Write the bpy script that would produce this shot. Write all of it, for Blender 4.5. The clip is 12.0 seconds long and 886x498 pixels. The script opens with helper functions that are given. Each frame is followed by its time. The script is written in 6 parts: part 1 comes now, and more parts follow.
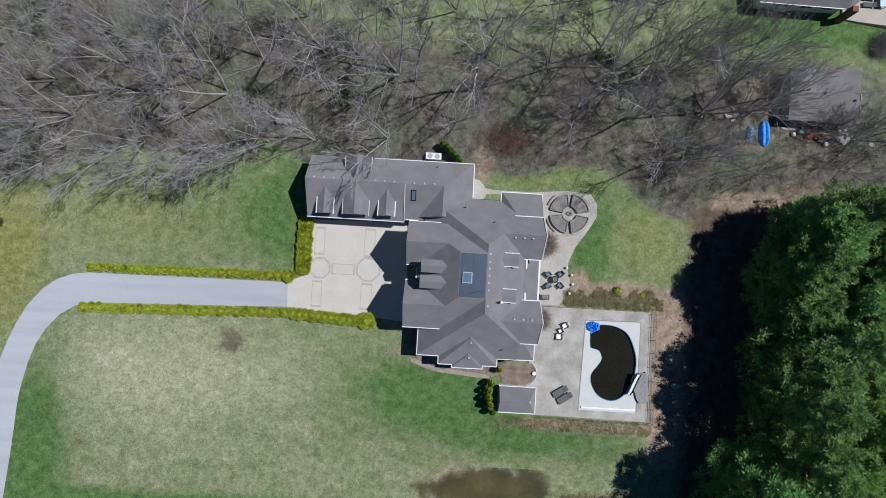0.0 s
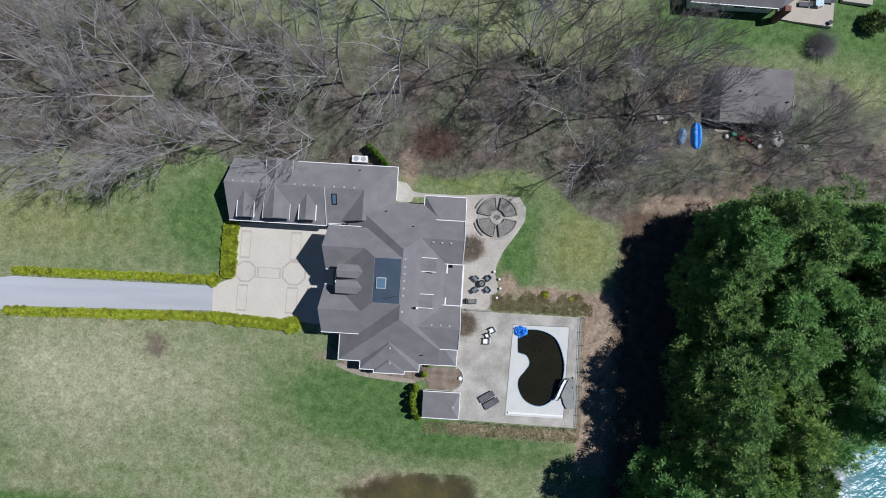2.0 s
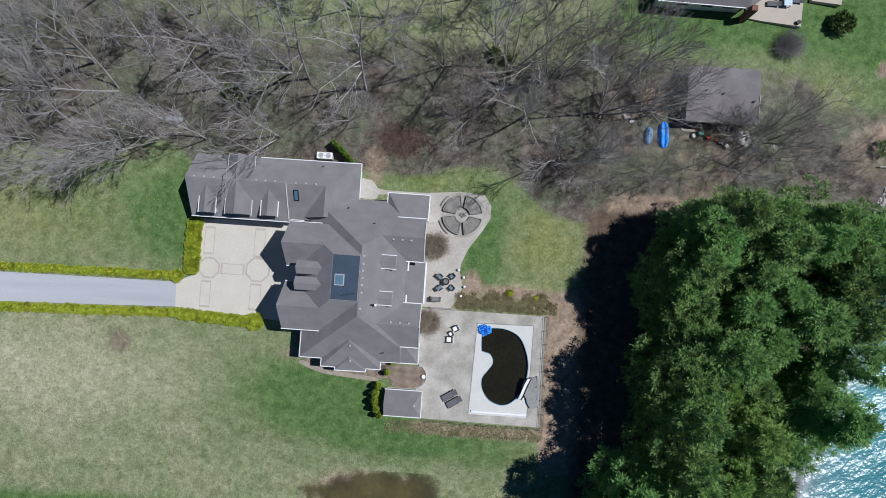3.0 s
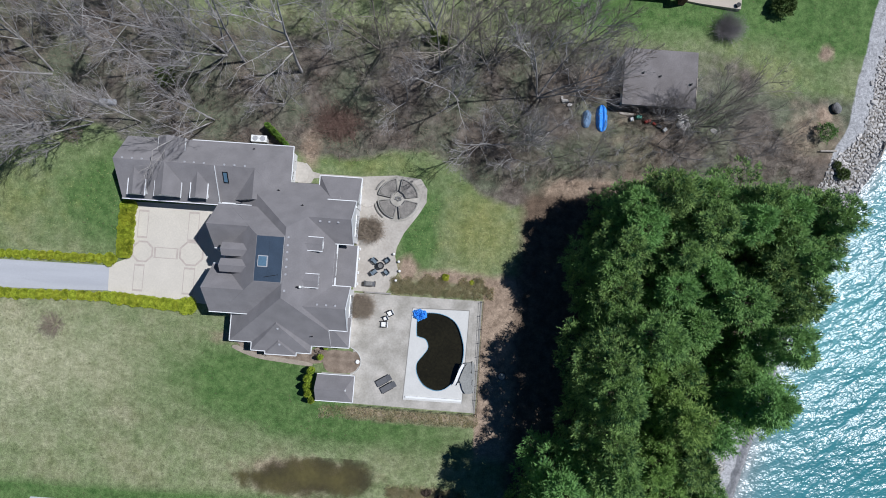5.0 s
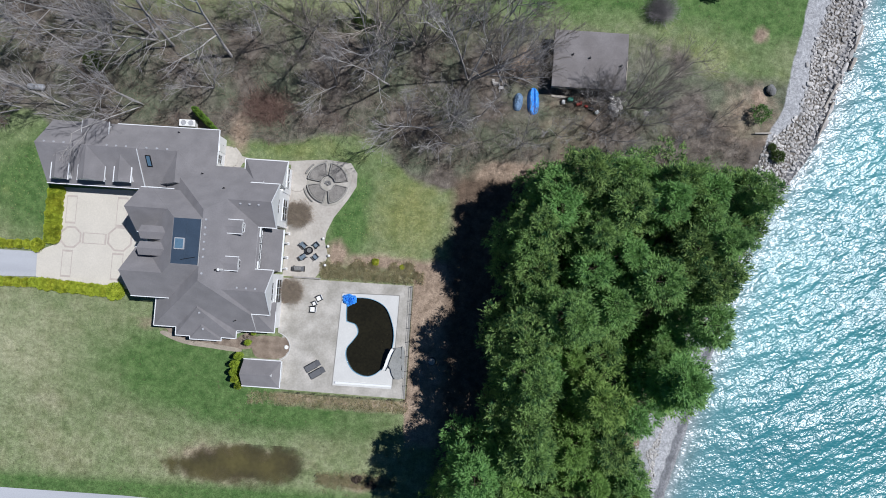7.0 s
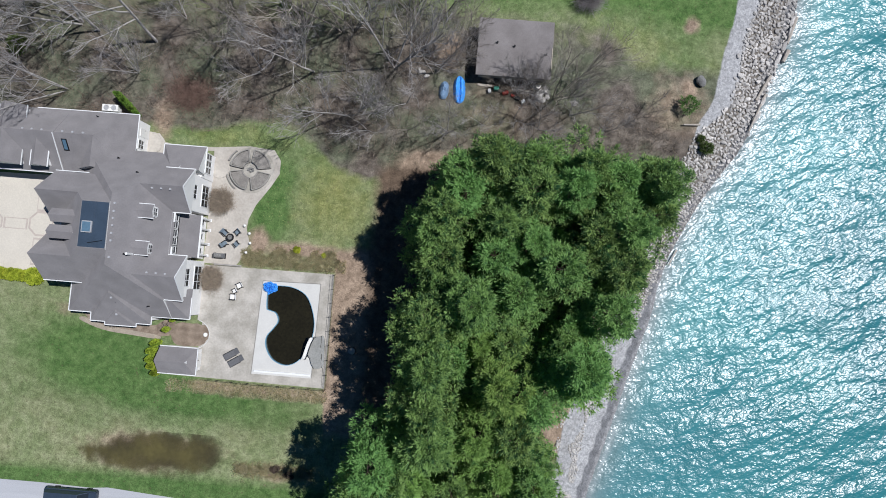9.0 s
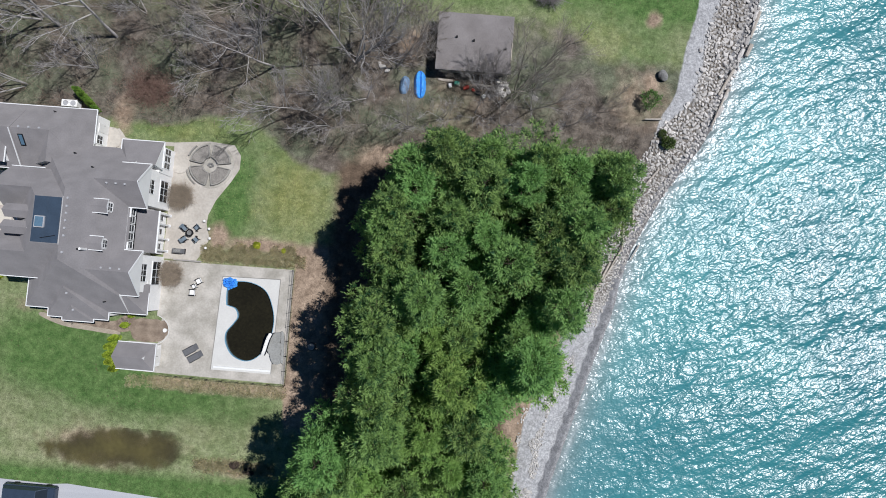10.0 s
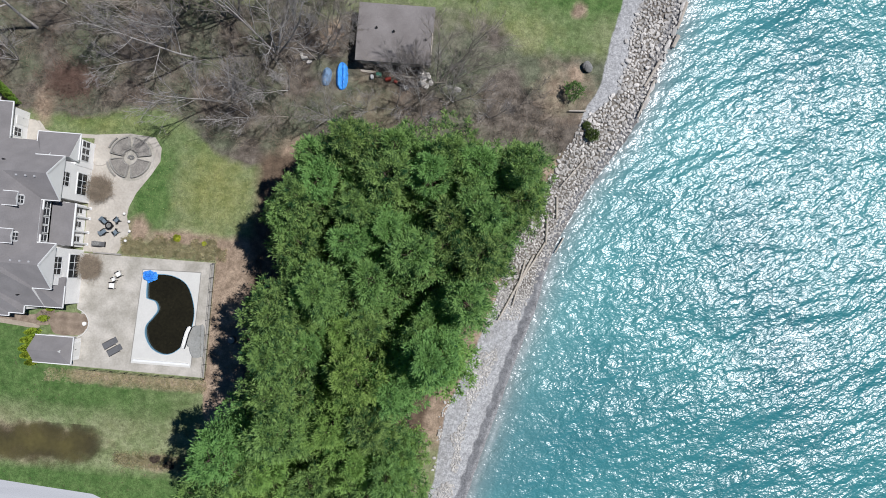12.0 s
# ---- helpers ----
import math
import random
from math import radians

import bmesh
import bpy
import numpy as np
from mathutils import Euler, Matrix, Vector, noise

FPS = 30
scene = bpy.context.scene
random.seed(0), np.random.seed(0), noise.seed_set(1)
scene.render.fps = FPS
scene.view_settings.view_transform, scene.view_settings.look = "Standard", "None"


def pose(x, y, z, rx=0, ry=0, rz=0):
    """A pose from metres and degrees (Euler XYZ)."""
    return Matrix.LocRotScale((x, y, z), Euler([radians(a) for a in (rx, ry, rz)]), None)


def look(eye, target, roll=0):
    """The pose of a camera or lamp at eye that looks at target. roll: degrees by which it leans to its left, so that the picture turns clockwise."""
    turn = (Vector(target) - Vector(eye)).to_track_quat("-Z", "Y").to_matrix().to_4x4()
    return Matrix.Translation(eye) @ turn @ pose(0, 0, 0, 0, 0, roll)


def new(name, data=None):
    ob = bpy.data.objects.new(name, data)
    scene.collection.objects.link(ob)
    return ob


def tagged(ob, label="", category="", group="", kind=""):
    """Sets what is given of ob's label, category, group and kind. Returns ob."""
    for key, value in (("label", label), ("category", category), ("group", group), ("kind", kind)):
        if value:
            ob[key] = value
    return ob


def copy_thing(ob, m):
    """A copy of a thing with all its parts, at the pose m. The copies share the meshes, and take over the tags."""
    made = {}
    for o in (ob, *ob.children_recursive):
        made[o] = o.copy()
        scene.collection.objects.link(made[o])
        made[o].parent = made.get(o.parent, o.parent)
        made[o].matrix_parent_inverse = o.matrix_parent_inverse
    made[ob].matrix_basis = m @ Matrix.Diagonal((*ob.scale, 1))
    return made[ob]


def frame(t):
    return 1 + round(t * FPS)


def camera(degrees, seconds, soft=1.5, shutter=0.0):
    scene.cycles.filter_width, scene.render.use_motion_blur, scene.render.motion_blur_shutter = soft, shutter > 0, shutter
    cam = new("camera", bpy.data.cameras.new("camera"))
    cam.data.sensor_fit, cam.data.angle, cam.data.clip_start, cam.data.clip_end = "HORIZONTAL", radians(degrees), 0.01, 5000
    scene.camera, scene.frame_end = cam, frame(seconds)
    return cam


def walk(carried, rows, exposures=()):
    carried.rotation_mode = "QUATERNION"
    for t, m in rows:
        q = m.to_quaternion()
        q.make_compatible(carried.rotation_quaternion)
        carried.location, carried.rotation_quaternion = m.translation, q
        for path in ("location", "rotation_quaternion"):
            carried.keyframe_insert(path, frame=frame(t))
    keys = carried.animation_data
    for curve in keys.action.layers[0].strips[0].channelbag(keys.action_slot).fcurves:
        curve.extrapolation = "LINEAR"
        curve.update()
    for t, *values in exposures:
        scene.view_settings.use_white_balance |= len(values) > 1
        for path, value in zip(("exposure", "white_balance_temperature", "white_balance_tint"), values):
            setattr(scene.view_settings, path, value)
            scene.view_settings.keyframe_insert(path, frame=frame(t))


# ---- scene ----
cam = camera(68.1, 12.0, soft=0.95)
PATH = [
    (0, (-0.808, -1.891, 80.834), (-0.782, -1.79, 78.837), 17.9),
    (0.5, (1.625, -1.38, 80.754), (1.646, -1.285, 78.757), 15.4),
    (1, (4.096, -0.884, 80.604), (4.111, -0.794, 78.606), 12.3),
    (1.5, (6.577, -0.476, 80.408), (6.586, -0.389, 78.41), 9.4),
    (2, (8.983, -0.215, 80.22), (8.988, -0.13, 78.222), 6.9),
    (2.5, (11.272, -0.162, 80.031), (11.274, -0.075, 78.033), 5.5),
    (3, (13.436, -0.313, 79.907), (13.438, -0.225, 77.909), 5.3),
    (5, (21.602, -1.802, 79.12), (21.598, -1.71, 77.122), 1.6),
    (5.5, (23.73, -2.213, 78.935), (23.723, -2.12, 76.937), -0.1),
    (6, (25.861, -2.597, 78.714), (25.853, -2.502, 76.716), -0.8),
    (6.5, (28.034, -2.972, 78.513), (28.025, -2.876, 76.515), -0.9),
    (7, (30.397, -3.3, 78.345), (30.385, -3.202, 76.347), -3.1),
    (9, (40.27, -4.166, 77.409), (40.242, -4.06, 75.412), -10.2),
    (9.5, (42.715, -4.253, 77.238), (42.686, -4.147, 75.241), -11.1),
    (10, (45.098, -4.216, 77.069), (45.067, -4.113, 75.072), -12.2),
    (10.5, (47.373, -4.132, 76.916), (47.344, -4.032, 74.918), -11.6),
    (11, (49.674, -4.039, 76.743), (49.646, -3.943, 74.746), -11.7),
    (11.5, (51.984, -3.961, 76.57), (51.955, -3.867, 74.573), -12.6),
    (12, (54.313, -3.893, 76.43), (54.282, -3.801, 74.432), -14.1),
]
walk(cam, [(t, look(eye, target, roll)) for t, eye, target, roll in PATH], [(0.0, -0.12, 5820, 11), (3.0, -0.12, 5820, 11), (6.0, -0.04, 5830, 11), (9.0, 0.01, 6000, 11), (12.0, 0.03, 6150, 11)])

# ---- light ----
SUN_WAY = Vector((4.9, 1.4, 9.75)).normalized()
world = bpy.data.worlds.new("world")
scene.world = world
world.use_nodes = True
sky = world.node_tree.nodes.new("ShaderNodeTexSky")
sky.sky_type, sky.sun_disc = "NISHITA", False
sky.air_density, sky.dust_density, sky.ozone_density = 0.8, 0.1, 5.0
sky.sun_elevation, sky.sun_rotation = radians(62.3), radians(74)
back = world.node_tree.nodes["Background"]
back.inputs["Strength"].default_value = 0.05
clear_air = world.node_tree.nodes.new("ShaderNodeHueSaturation")
clear_air.inputs["Saturation"].default_value = 1.25
world.node_tree.links.new(sky.outputs["Color"], clear_air.inputs["Color"])
world.node_tree.links.new(clear_air.outputs["Color"], back.inputs["Color"])
sun = new("sun", bpy.data.lights.new("sun", "SUN"))
sun.data.energy, sun.data.angle, sun.data.color = 5.0, radians(0.55), (1.0, 0.97, 0.93)
sun.matrix_world = look(SUN_WAY * 200, (0, 0, 0))


# ---- materials ----
def material(name, colour, rough=0.8, metal=0.0, spread=0.25, scale=3.0, fine=40.0, bump=0.3, other=None, spec=0.3, per_piece=0.0, stretch=1.0):
    """Colour with patches at two scales, and a fine relief."""
    m = bpy.data.materials.new(name)
    m.use_nodes = True
    n, l = m.node_tree.nodes, m.node_tree.links
    b = n["Principled BSDF"]
    at = n.new("ShaderNodeNewGeometry")
    big, small = n.new("ShaderNodeTexNoise"), n.new("ShaderNodeTexNoise")
    big.inputs["Scale"].default_value, small.inputs["Scale"].default_value = scale, fine
    big.inputs["Detail"].default_value, small.inputs["Detail"].default_value = 5, 3
    for t in (big, small):
        l.new(at.outputs["Position"], t.inputs["Vector"])
    if stretch != 1.0:
        along = n.new("ShaderNodeMapping")
        along.inputs["Scale"].default_value = (stretch, 1, 1)
        l.new(at.outputs["Position"], along.inputs["Vector"])
        l.new(along.outputs["Vector"], big.inputs["Vector"])
    c = Vector(colour)
    o = Vector(other) if other else c * (1 - spread)
    ramp = n.new("ShaderNodeValToRGB")
    ramp.color_ramp.elements[0].position, ramp.color_ramp.elements[1].position = 0.35, 0.65
    ramp.color_ramp.elements[0].color, ramp.color_ramp.elements[1].color = (*o, 1), (*c, 1)
    l.new(big.outputs["Fac"], ramp.inputs["Fac"])
    mix = n.new("ShaderNodeMix")
    mix.data_type, mix.blend_type = "RGBA", "MULTIPLY"
    mix.inputs["Factor"].default_value = 1.0
    span = n.new("ShaderNodeMapRange")
    span.inputs["From Min"].default_value, span.inputs["From Max"].default_value = 0.3, 0.7
    span.inputs["To Min"].default_value, span.inputs["To Max"].default_value = 1 - spread, 1 + spread
    l.new(small.outputs["Fac"], span.inputs["Value"])
    l.new(ramp.outputs["Color"], mix.inputs["A"])
    l.new(span.outputs["Result"], mix.inputs["B"])
    colour_out = mix.outputs["Result"]
    if per_piece:
        info, tone, hue = n.new("ShaderNodeObjectInfo"), n.new("ShaderNodeMapRange"), n.new("ShaderNodeHueSaturation")
        tone.inputs["To Min"].default_value, tone.inputs["To Max"].default_value = 1 - per_piece, 1 + per_piece
        both = n.new("ShaderNodeMath")
        both.operation = "ADD"
        l.new(info.outputs["Random"], both.inputs[0])
        l.new(at.outputs["Random Per Island"], both.inputs[1])
        l.new(both.outputs[0], tone.inputs["Value"])
        tone.inputs["From Max"].default_value = 2.0
        l.new(tone.outputs["Result"], hue.inputs["Value"])
        l.new(colour_out, hue.inputs["Color"])
        colour_out = hue.outputs["Color"]
    l.new(colour_out, b.inputs["Base Color"])
    b.inputs["Roughness"].default_value, b.inputs["Metallic"].default_value = rough, metal
    b.inputs["Diffuse Roughness"].default_value = min(1.0, max(0.0, rough * 1.6 - 0.95))
    b.inputs["Specular IOR Level"].default_value = spec
    if bump:
        bp = n.new("ShaderNodeBump")
        bp.inputs["Strength"].default_value, bp.inputs["Distance"].default_value = bump, 0.05
        l.new(small.outputs["Fac"], bp.inputs["Height"])
        l.new(bp.outputs["Normal"], b.inputs["Normal"])
    return m


def leaf_material(name, dark, light, through_light=0.25, vary=0.012):
    """Foliage whose tone varies from clump to clump and from plant to plant."""
    m = bpy.data.materials.new(name)
    m.use_nodes = True
    n, l = m.node_tree.nodes, m.node_tree.links
    b = n["Principled BSDF"]
    geo, info = n.new("ShaderNodeNewGeometry"), n.new("ShaderNodeObjectInfo")
    tex = n.new("ShaderNodeTexNoise")
    tex.inputs["Scale"].default_value = 1.4
    l.new(geo.outputs["Position"], tex.inputs["Vector"])
    add = n.new("ShaderNodeMath")
    add.operation = "MULTIPLY_ADD"
    add.inputs[1].default_value = 0.3
    l.new(geo.outputs["Random Per Island"], add.inputs[0])
    clump = n.new("ShaderNodeMapRange")
    clump.inputs["From Min"].default_value, clump.inputs["From Max"].default_value = 0.3, 0.7
    clump.inputs["To Min"].default_value, clump.inputs["To Max"].default_value = 0.15, 1.0
    clump.clamp = False
    l.new(tex.outputs["Fac"], clump.inputs["Value"])
    l.new(clump.outputs["Result"], add.inputs[2])
    add2 = n.new("ShaderNodeMath")
    add2.operation = "MULTIPLY_ADD"
    add2.inputs[1].default_value = 0.35
    l.new(info.outputs["Random"], add2.inputs[0])
    l.new(add.outputs[0], add2.inputs[2])
    ramp = n.new("ShaderNodeValToRGB")
    ramp.color_ramp.elements[0].position, ramp.color_ramp.elements[1].position = 0.45, 1.25 / 1.3
    ramp.color_ramp.elements[0].color, ramp.color_ramp.elements[1].color = (*dark, 1), (*light, 1)
    l.new(add2.outputs[0], ramp.inputs["Fac"])
    shift, hue = n.new("ShaderNodeMapRange"), n.new("ShaderNodeHueSaturation")
    shift.inputs["To Min"].default_value, shift.inputs["To Max"].default_value = 0.5 - vary, 0.5 + vary
    l.new(info.outputs["Random"], shift.inputs["Value"])
    l.new(shift.outputs["Result"], hue.inputs["Hue"])
    l.new(ramp.outputs["Color"], hue.inputs["Color"])
    l.new(hue.outputs["Color"], b.inputs["Base Color"])
    b.inputs["Roughness"].default_value, b.inputs["Specular IOR Level"].default_value = 0.6, 0.15
    thin = n.new("ShaderNodeBsdfTranslucent")
    l.new(hue.outputs["Color"], thin.inputs["Color"])
    mix = n.new("ShaderNodeMixShader")
    mix.inputs["Fac"].default_value = through_light
    l.new(b.outputs["BSDF"], mix.inputs[1])
    l.new(thin.outputs["BSDF"], mix.inputs[2])
    l.new(mix.outputs["Shader"], n["Material Output"].inputs["Surface"])
    return m


SHINGLE = material("asphalt_shingle", (0.212, 0.2, 0.2), 0.9, spread=0.08, scale=0.6, fine=9, bump=0.4, other=(0.178, 0.168, 0.168))
WHITE = material("white_paint", (0.70, 0.70, 0.69), 0.5, spread=0.05, scale=1.0, fine=12, bump=0.05)
SIDING = material("white_siding", (0.82, 0.81, 0.79), 0.6, spread=0.07, scale=0.8, fine=9, bump=0.1)
MEMBRANE = material("blue_roof_membrane", (0.042, 0.062, 0.09), 0.4, spread=0.12, scale=0.9, fine=10, bump=0.1)
GLASS = material("window_glass", (0.02, 0.025, 0.03), 0.05, spread=0.05, scale=1, fine=4, bump=0, spec=0.7)
SKYGLASS = material("skylight_glass", (0.10, 0.17, 0.23), 0.15, spread=0.1, scale=2, fine=5, bump=0, spec=0.8)
COURT = material("pale_concrete", (0.53, 0.49, 0.42), 0.85, spread=0.07, scale=0.4, fine=8, bump=0.15, per_piece=0.03)
INLAY = material("brown_inlay_brick", (0.43, 0.375, 0.33), 0.9, spread=0.12, scale=2, fine=18, bump=0.3)
DECK = material("pool_deck_concrete", (0.45, 0.42, 0.375), 0.85, spread=0.10, scale=0.5, fine=5, bump=0.15, other=(0.30, 0.28, 0.24))
PATIO = material("patio_concrete", (0.46, 0.425, 0.375), 0.85, spread=0.09, scale=0.4, fine=4, bump=0.15, other=(0.37, 0.335, 0.29))
COPING = material("pool_coping", (0.54, 0.53, 0.50), 0.7, spread=0.06, scale=0.8, fine=10, bump=0.1)
DRIVE = material("drive_gravel", (0.40, 0.405, 0.42), 0.95, spread=0.1, scale=0.8, fine=12, bump=0.4, other=(0.355, 0.36, 0.375), stretch=0.07)
CURB = material("curb_stone", (0.29, 0.275, 0.25), 0.9, spread=0.2, scale=2, fine=20, bump=0.4, per_piece=0.15)
GREYSOIL = material("grey_soil", (0.265, 0.245, 0.22), 0.95, spread=0.3, scale=1.5, fine=14, bump=0.6)
MULCH = material("bare_soil", (0.27, 0.215, 0.165), 0.95, spread=0.3, scale=1.2, fine=12, bump=0.7, other=(0.16, 0.122, 0.092))
POOLWATER = material("murky_pool_water", (0.016, 0.014, 0.007), 0.06, spread=0.2, scale=0.4, fine=3, bump=0.0, spec=0.4)
PUDDLE = material("muddy_water", (0.105, 0.09, 0.034), 0.2, spread=0.1, scale=0.2, fine=2, bump=0.0, spec=0.3, other=(0.055, 0.048, 0.024))
pn, pk = PUDDLE.node_tree.nodes, PUDDLE.node_tree.links
clear, shoal, deep = pn.new("ShaderNodeBsdfTransparent"), pn.new("ShaderNodeMixShader"), pn.new("ShaderNodeAttribute")
deep.attribute_name = "depth"
pk.new(deep.outputs["Fac"], shoal.inputs["Fac"])
pk.new(clear.outputs["BSDF"], shoal.inputs[1])
pk.new(pn["Principled BSDF"].outputs["BSDF"], shoal.inputs[2])
pk.new(shoal.outputs["Shader"], pn["Material Output"].inputs["Surface"])
POOLWALL = material("pool_plaster", (0.16, 0.30, 0.40), 0.5, spread=0.08, scale=2, fine=12, bump=0.05)
TARP = material("blue_tarpaulin", (0.07, 0.32, 0.85), 0.4, spread=0.25, scale=2.5, fine=14, bump=0.3)
DARKMETAL = material("black_metal", (0.02, 0.02, 0.022), 0.5, metal=0.6, spread=0.2, scale=4, fine=20, bump=0.05)
FABRIC = material("grey_sling_fabric", (0.13, 0.13, 0.135), 0.85, spread=0.12, scale=5, fine=60, bump=0.2)
PLASTIC = material("white_plastic", (0.74, 0.73, 0.70), 0.45, spread=0.06, scale=4, fine=20, bump=0.05)
TEAL = material("slate_cushion", (0.16, 0.20, 0.235), 0.8, spread=0.15, scale=6, fine=40, bump=0.2)
ROCK = material("shore_stone", (0.52, 0.49, 0.455), 0.9, spread=0.22, scale=1.2, fine=9, bump=0.6, per_piece=0.42)
GREYROCK = material("grey_rock", (0.22, 0.215, 0.205), 0.9, spread=0.3, scale=1.0, fine=9, bump=0.7)
DRIFTWOOD = material("driftwood", (0.46, 0.41, 0.35), 0.85, spread=0.2, scale=3, fine=20, bump=0.4)
BARK = material("grey_bark", (0.33, 0.31, 0.29), 0.95, spread=0.25, scale=1.5, fine=14, bump=0.6, per_piece=0.5)
TANBARK = material("tan_bark", (0.25, 0.22, 0.185), 0.95, spread=0.3, scale=1.2, fine=12, bump=0.4, per_piece=0.45)
TWIG = material("grey_twig", (0.285, 0.262, 0.252), 0.95, spread=0.2, scale=1.0, fine=10, bump=0, per_piece=0.5)
BROWNTWIG = material("brown_brush", (0.27, 0.225, 0.165), 0.95, spread=0.35, scale=0.3, fine=5, bump=0, other=(0.17, 0.12, 0.092))
PINEBARK = material("pine_bark", (0.12, 0.085, 0.065), 0.95, spread=0.3, scale=2, fine=15, bump=0.6)
NEEDLE = leaf_material("pine_needles", (0.026, 0.085, 0.034), (0.24, 0.385, 0.115), 0.36, 0.02)
YOUNGNEEDLE = leaf_material("young_needles", (0.05, 0.125, 0.03), (0.28, 0.42, 0.11), 0.36, 0.012)
HEDGE = leaf_material("golden_hedge_leaf", (0.19, 0.24, 0.02), (0.42, 0.47, 0.045), 0.3)
CEDAR = leaf_material("cedar_leaf", (0.085, 0.145, 0.015), (0.30, 0.38, 0.04), 0.25)
leaf_material("arborvitae_leaf", (0.05, 0.11, 0.02), (0.17, 0.27, 0.045), 0.25)
SHRUB = leaf_material("dark_shrub_leaf", (0.03, 0.055, 0.02), (0.11, 0.15, 0.045), 0.2)
GREYROOF = material("weathered_grey_roof", (0.24, 0.22, 0.213), 0.95, spread=0.15, scale=0.5, fine=10, bump=0.3, other=(0.19, 0.172, 0.165))
TAN = material("tan_stucco", (0.50, 0.44, 0.36), 0.85, spread=0.07, scale=0.8, fine=10, bump=0.15)
RED = material("red_paint", (0.42, 0.055, 0.035), 0.6, spread=0.2, scale=3, fine=20, bump=0.1)
GREEN = material("green_plastic", (0.05, 0.24, 0.17), 0.5, spread=0.15, scale=3, fine=20, bump=0.1)
BRICK = material("red_brick", (0.26, 0.125, 0.09), 0.9, spread=0.25, scale=3, fine=20, bump=0.4)


def ground_material():
    """Lawn, leaf litter, bare soil and shore gravel, by the sheet's own masks with ragged edges."""
    m = bpy.data.materials.new("ground_cover")
    m.use_nodes = True
    n, l = m.node_tree.nodes, m.node_tree.links
    b = n["Principled BSDF"]
    geo = n.new("ShaderNodeNewGeometry")

    def tex(scale, detail=5, kind="ShaderNodeTexNoise"):
        t = n.new(kind)
        t.inputs["Scale"].default_value = scale
        if kind == "ShaderNodeTexNoise":
            t.inputs["Detail"].default_value = detail
        l.new(geo.outputs["Position"], t.inputs["Vector"])
        return t

    def ramp(source, *stops):
        r = n.new("ShaderNodeValToRGB")
        e = r.color_ramp.elements
        for k, (at, c) in enumerate(stops):
            x = e[k] if k < 2 else e.new(at)
            x.position, x.color = at, (*c, 1)
        l.new(source, r.inputs["Fac"])
        return r.outputs["Color"]

    def mask(name, soft=0.25, ragged=0.5, scale=0.9):
        a = n.new("ShaderNodeAttribute")
        a.attribute_name = name
        t = tex(scale, 6)
        add = n.new("ShaderNodeMath")
        add.operation = "MULTIPLY_ADD"
        add.inputs[1].default_value = ragged
        l.new(t.outputs["Fac"], add.inputs[0])
        l.new(a.outputs["Fac"], add.inputs[2])
        r = n.new("ShaderNodeMapRange")
        r.inputs["From Min"].default_value, r.inputs["From Max"].default_value = 0.5 + ragged / 2 - soft, 0.5 + ragged / 2 + soft
        l.new(add.outputs[0], r.inputs["Value"])
        return r.outputs["Result"]

    def mixed(fac, a, c):
        x = n.new("ShaderNodeMix")
        x.data_type = "RGBA"
        l.new(fac, x.inputs["Factor"])
        l.new(a, x.inputs["A"])
        l.new(c, x.inputs["B"])
        return x.outputs["Result"]

    fine, mid, coarse = tex(8.0, 8), tex(0.9, 6), tex(0.16, 5)
    dry = ramp(mid.outputs["Fac"], (0.3, (0.16, 0.182, 0.086)), (0.7, (0.26, 0.268, 0.155)), (0.5, (0.203, 0.222, 0.115)))
    straw = ramp(mid.outputs["Fac"], (0.3, (0.20, 0.19, 0.102)), (0.7, (0.32, 0.295, 0.19)))
    dry = mixed(ramp(coarse.outputs["Fac"], (0.42, (0, 0, 0)), (0.66, (0.85, 0.85, 0.85))), dry, straw)
    bleached = ramp(mid.outputs["Fac"], (0.3, (0.25, 0.25, 0.145)), (0.7, (0.385, 0.368, 0.24)))
    dry = mixed(mask("pale", 0.4, 0.5, 0.3), dry, bleached)
    lush = ramp(mid.outputs["Fac"], (0.3, (0.052, 0.103, 0.028)), (0.72, (0.112, 0.175, 0.058)))
    grass = mixed(mask("lush", 0.45, 0.5, 0.35), dry, lush)
    golden = ramp(mid.outputs["Fac"], (0.3, (0.135, 0.142, 0.042)), (0.7, (0.25, 0.245, 0.085)))
    grass = mixed(mask("golden", 0.35, 0.6, 0.6), grass, golden)
    # scattered dark tufts
    clod = tex(1.15, kind="ShaderNodeTexVoronoi")
    tuft = n.new("ShaderNodeMapRange")
    tuft.inputs["From Min"].default_value, tuft.inputs["From Max"].default_value = 0.15, 0.09
    tuft.inputs["To Max"].default_value = 0.6
    l.new(clod.outputs["Distance"], tuft.inputs["Value"])
    dead = n.new("ShaderNodeRGB")
    dead.outputs[0].default_value = (0.1, 0.098, 0.05, 1)
    grass = mixed(tuft.outputs["Result"], grass, dead.outputs[0])
    # dandelions
    cell = tex(3.4, kind="ShaderNodeTexVoronoi")
    spot = n.new("ShaderNodeMapRange")
    spot.inputs["From Min"].default_value, spot.inputs["From Max"].default_value = 0.16, 0.10
    l.new(cell.outputs["Distance"], spot.inputs["Value"])
    some = n.new("ShaderNodeMath")
    some.operation = "MULTIPLY"
    l.new(spot.outputs["Result"], some.inputs[0])
    l.new(mask("weeds", 0.1, 0.6, 0.5), some.inputs[1])
    yellow = n.new("ShaderNodeRGB")
    yellow.outputs[0].default_value = (0.31, 0.32, 0.13, 1)
    grass = mixed(some.outputs[0], grass, yellow.outputs[0])
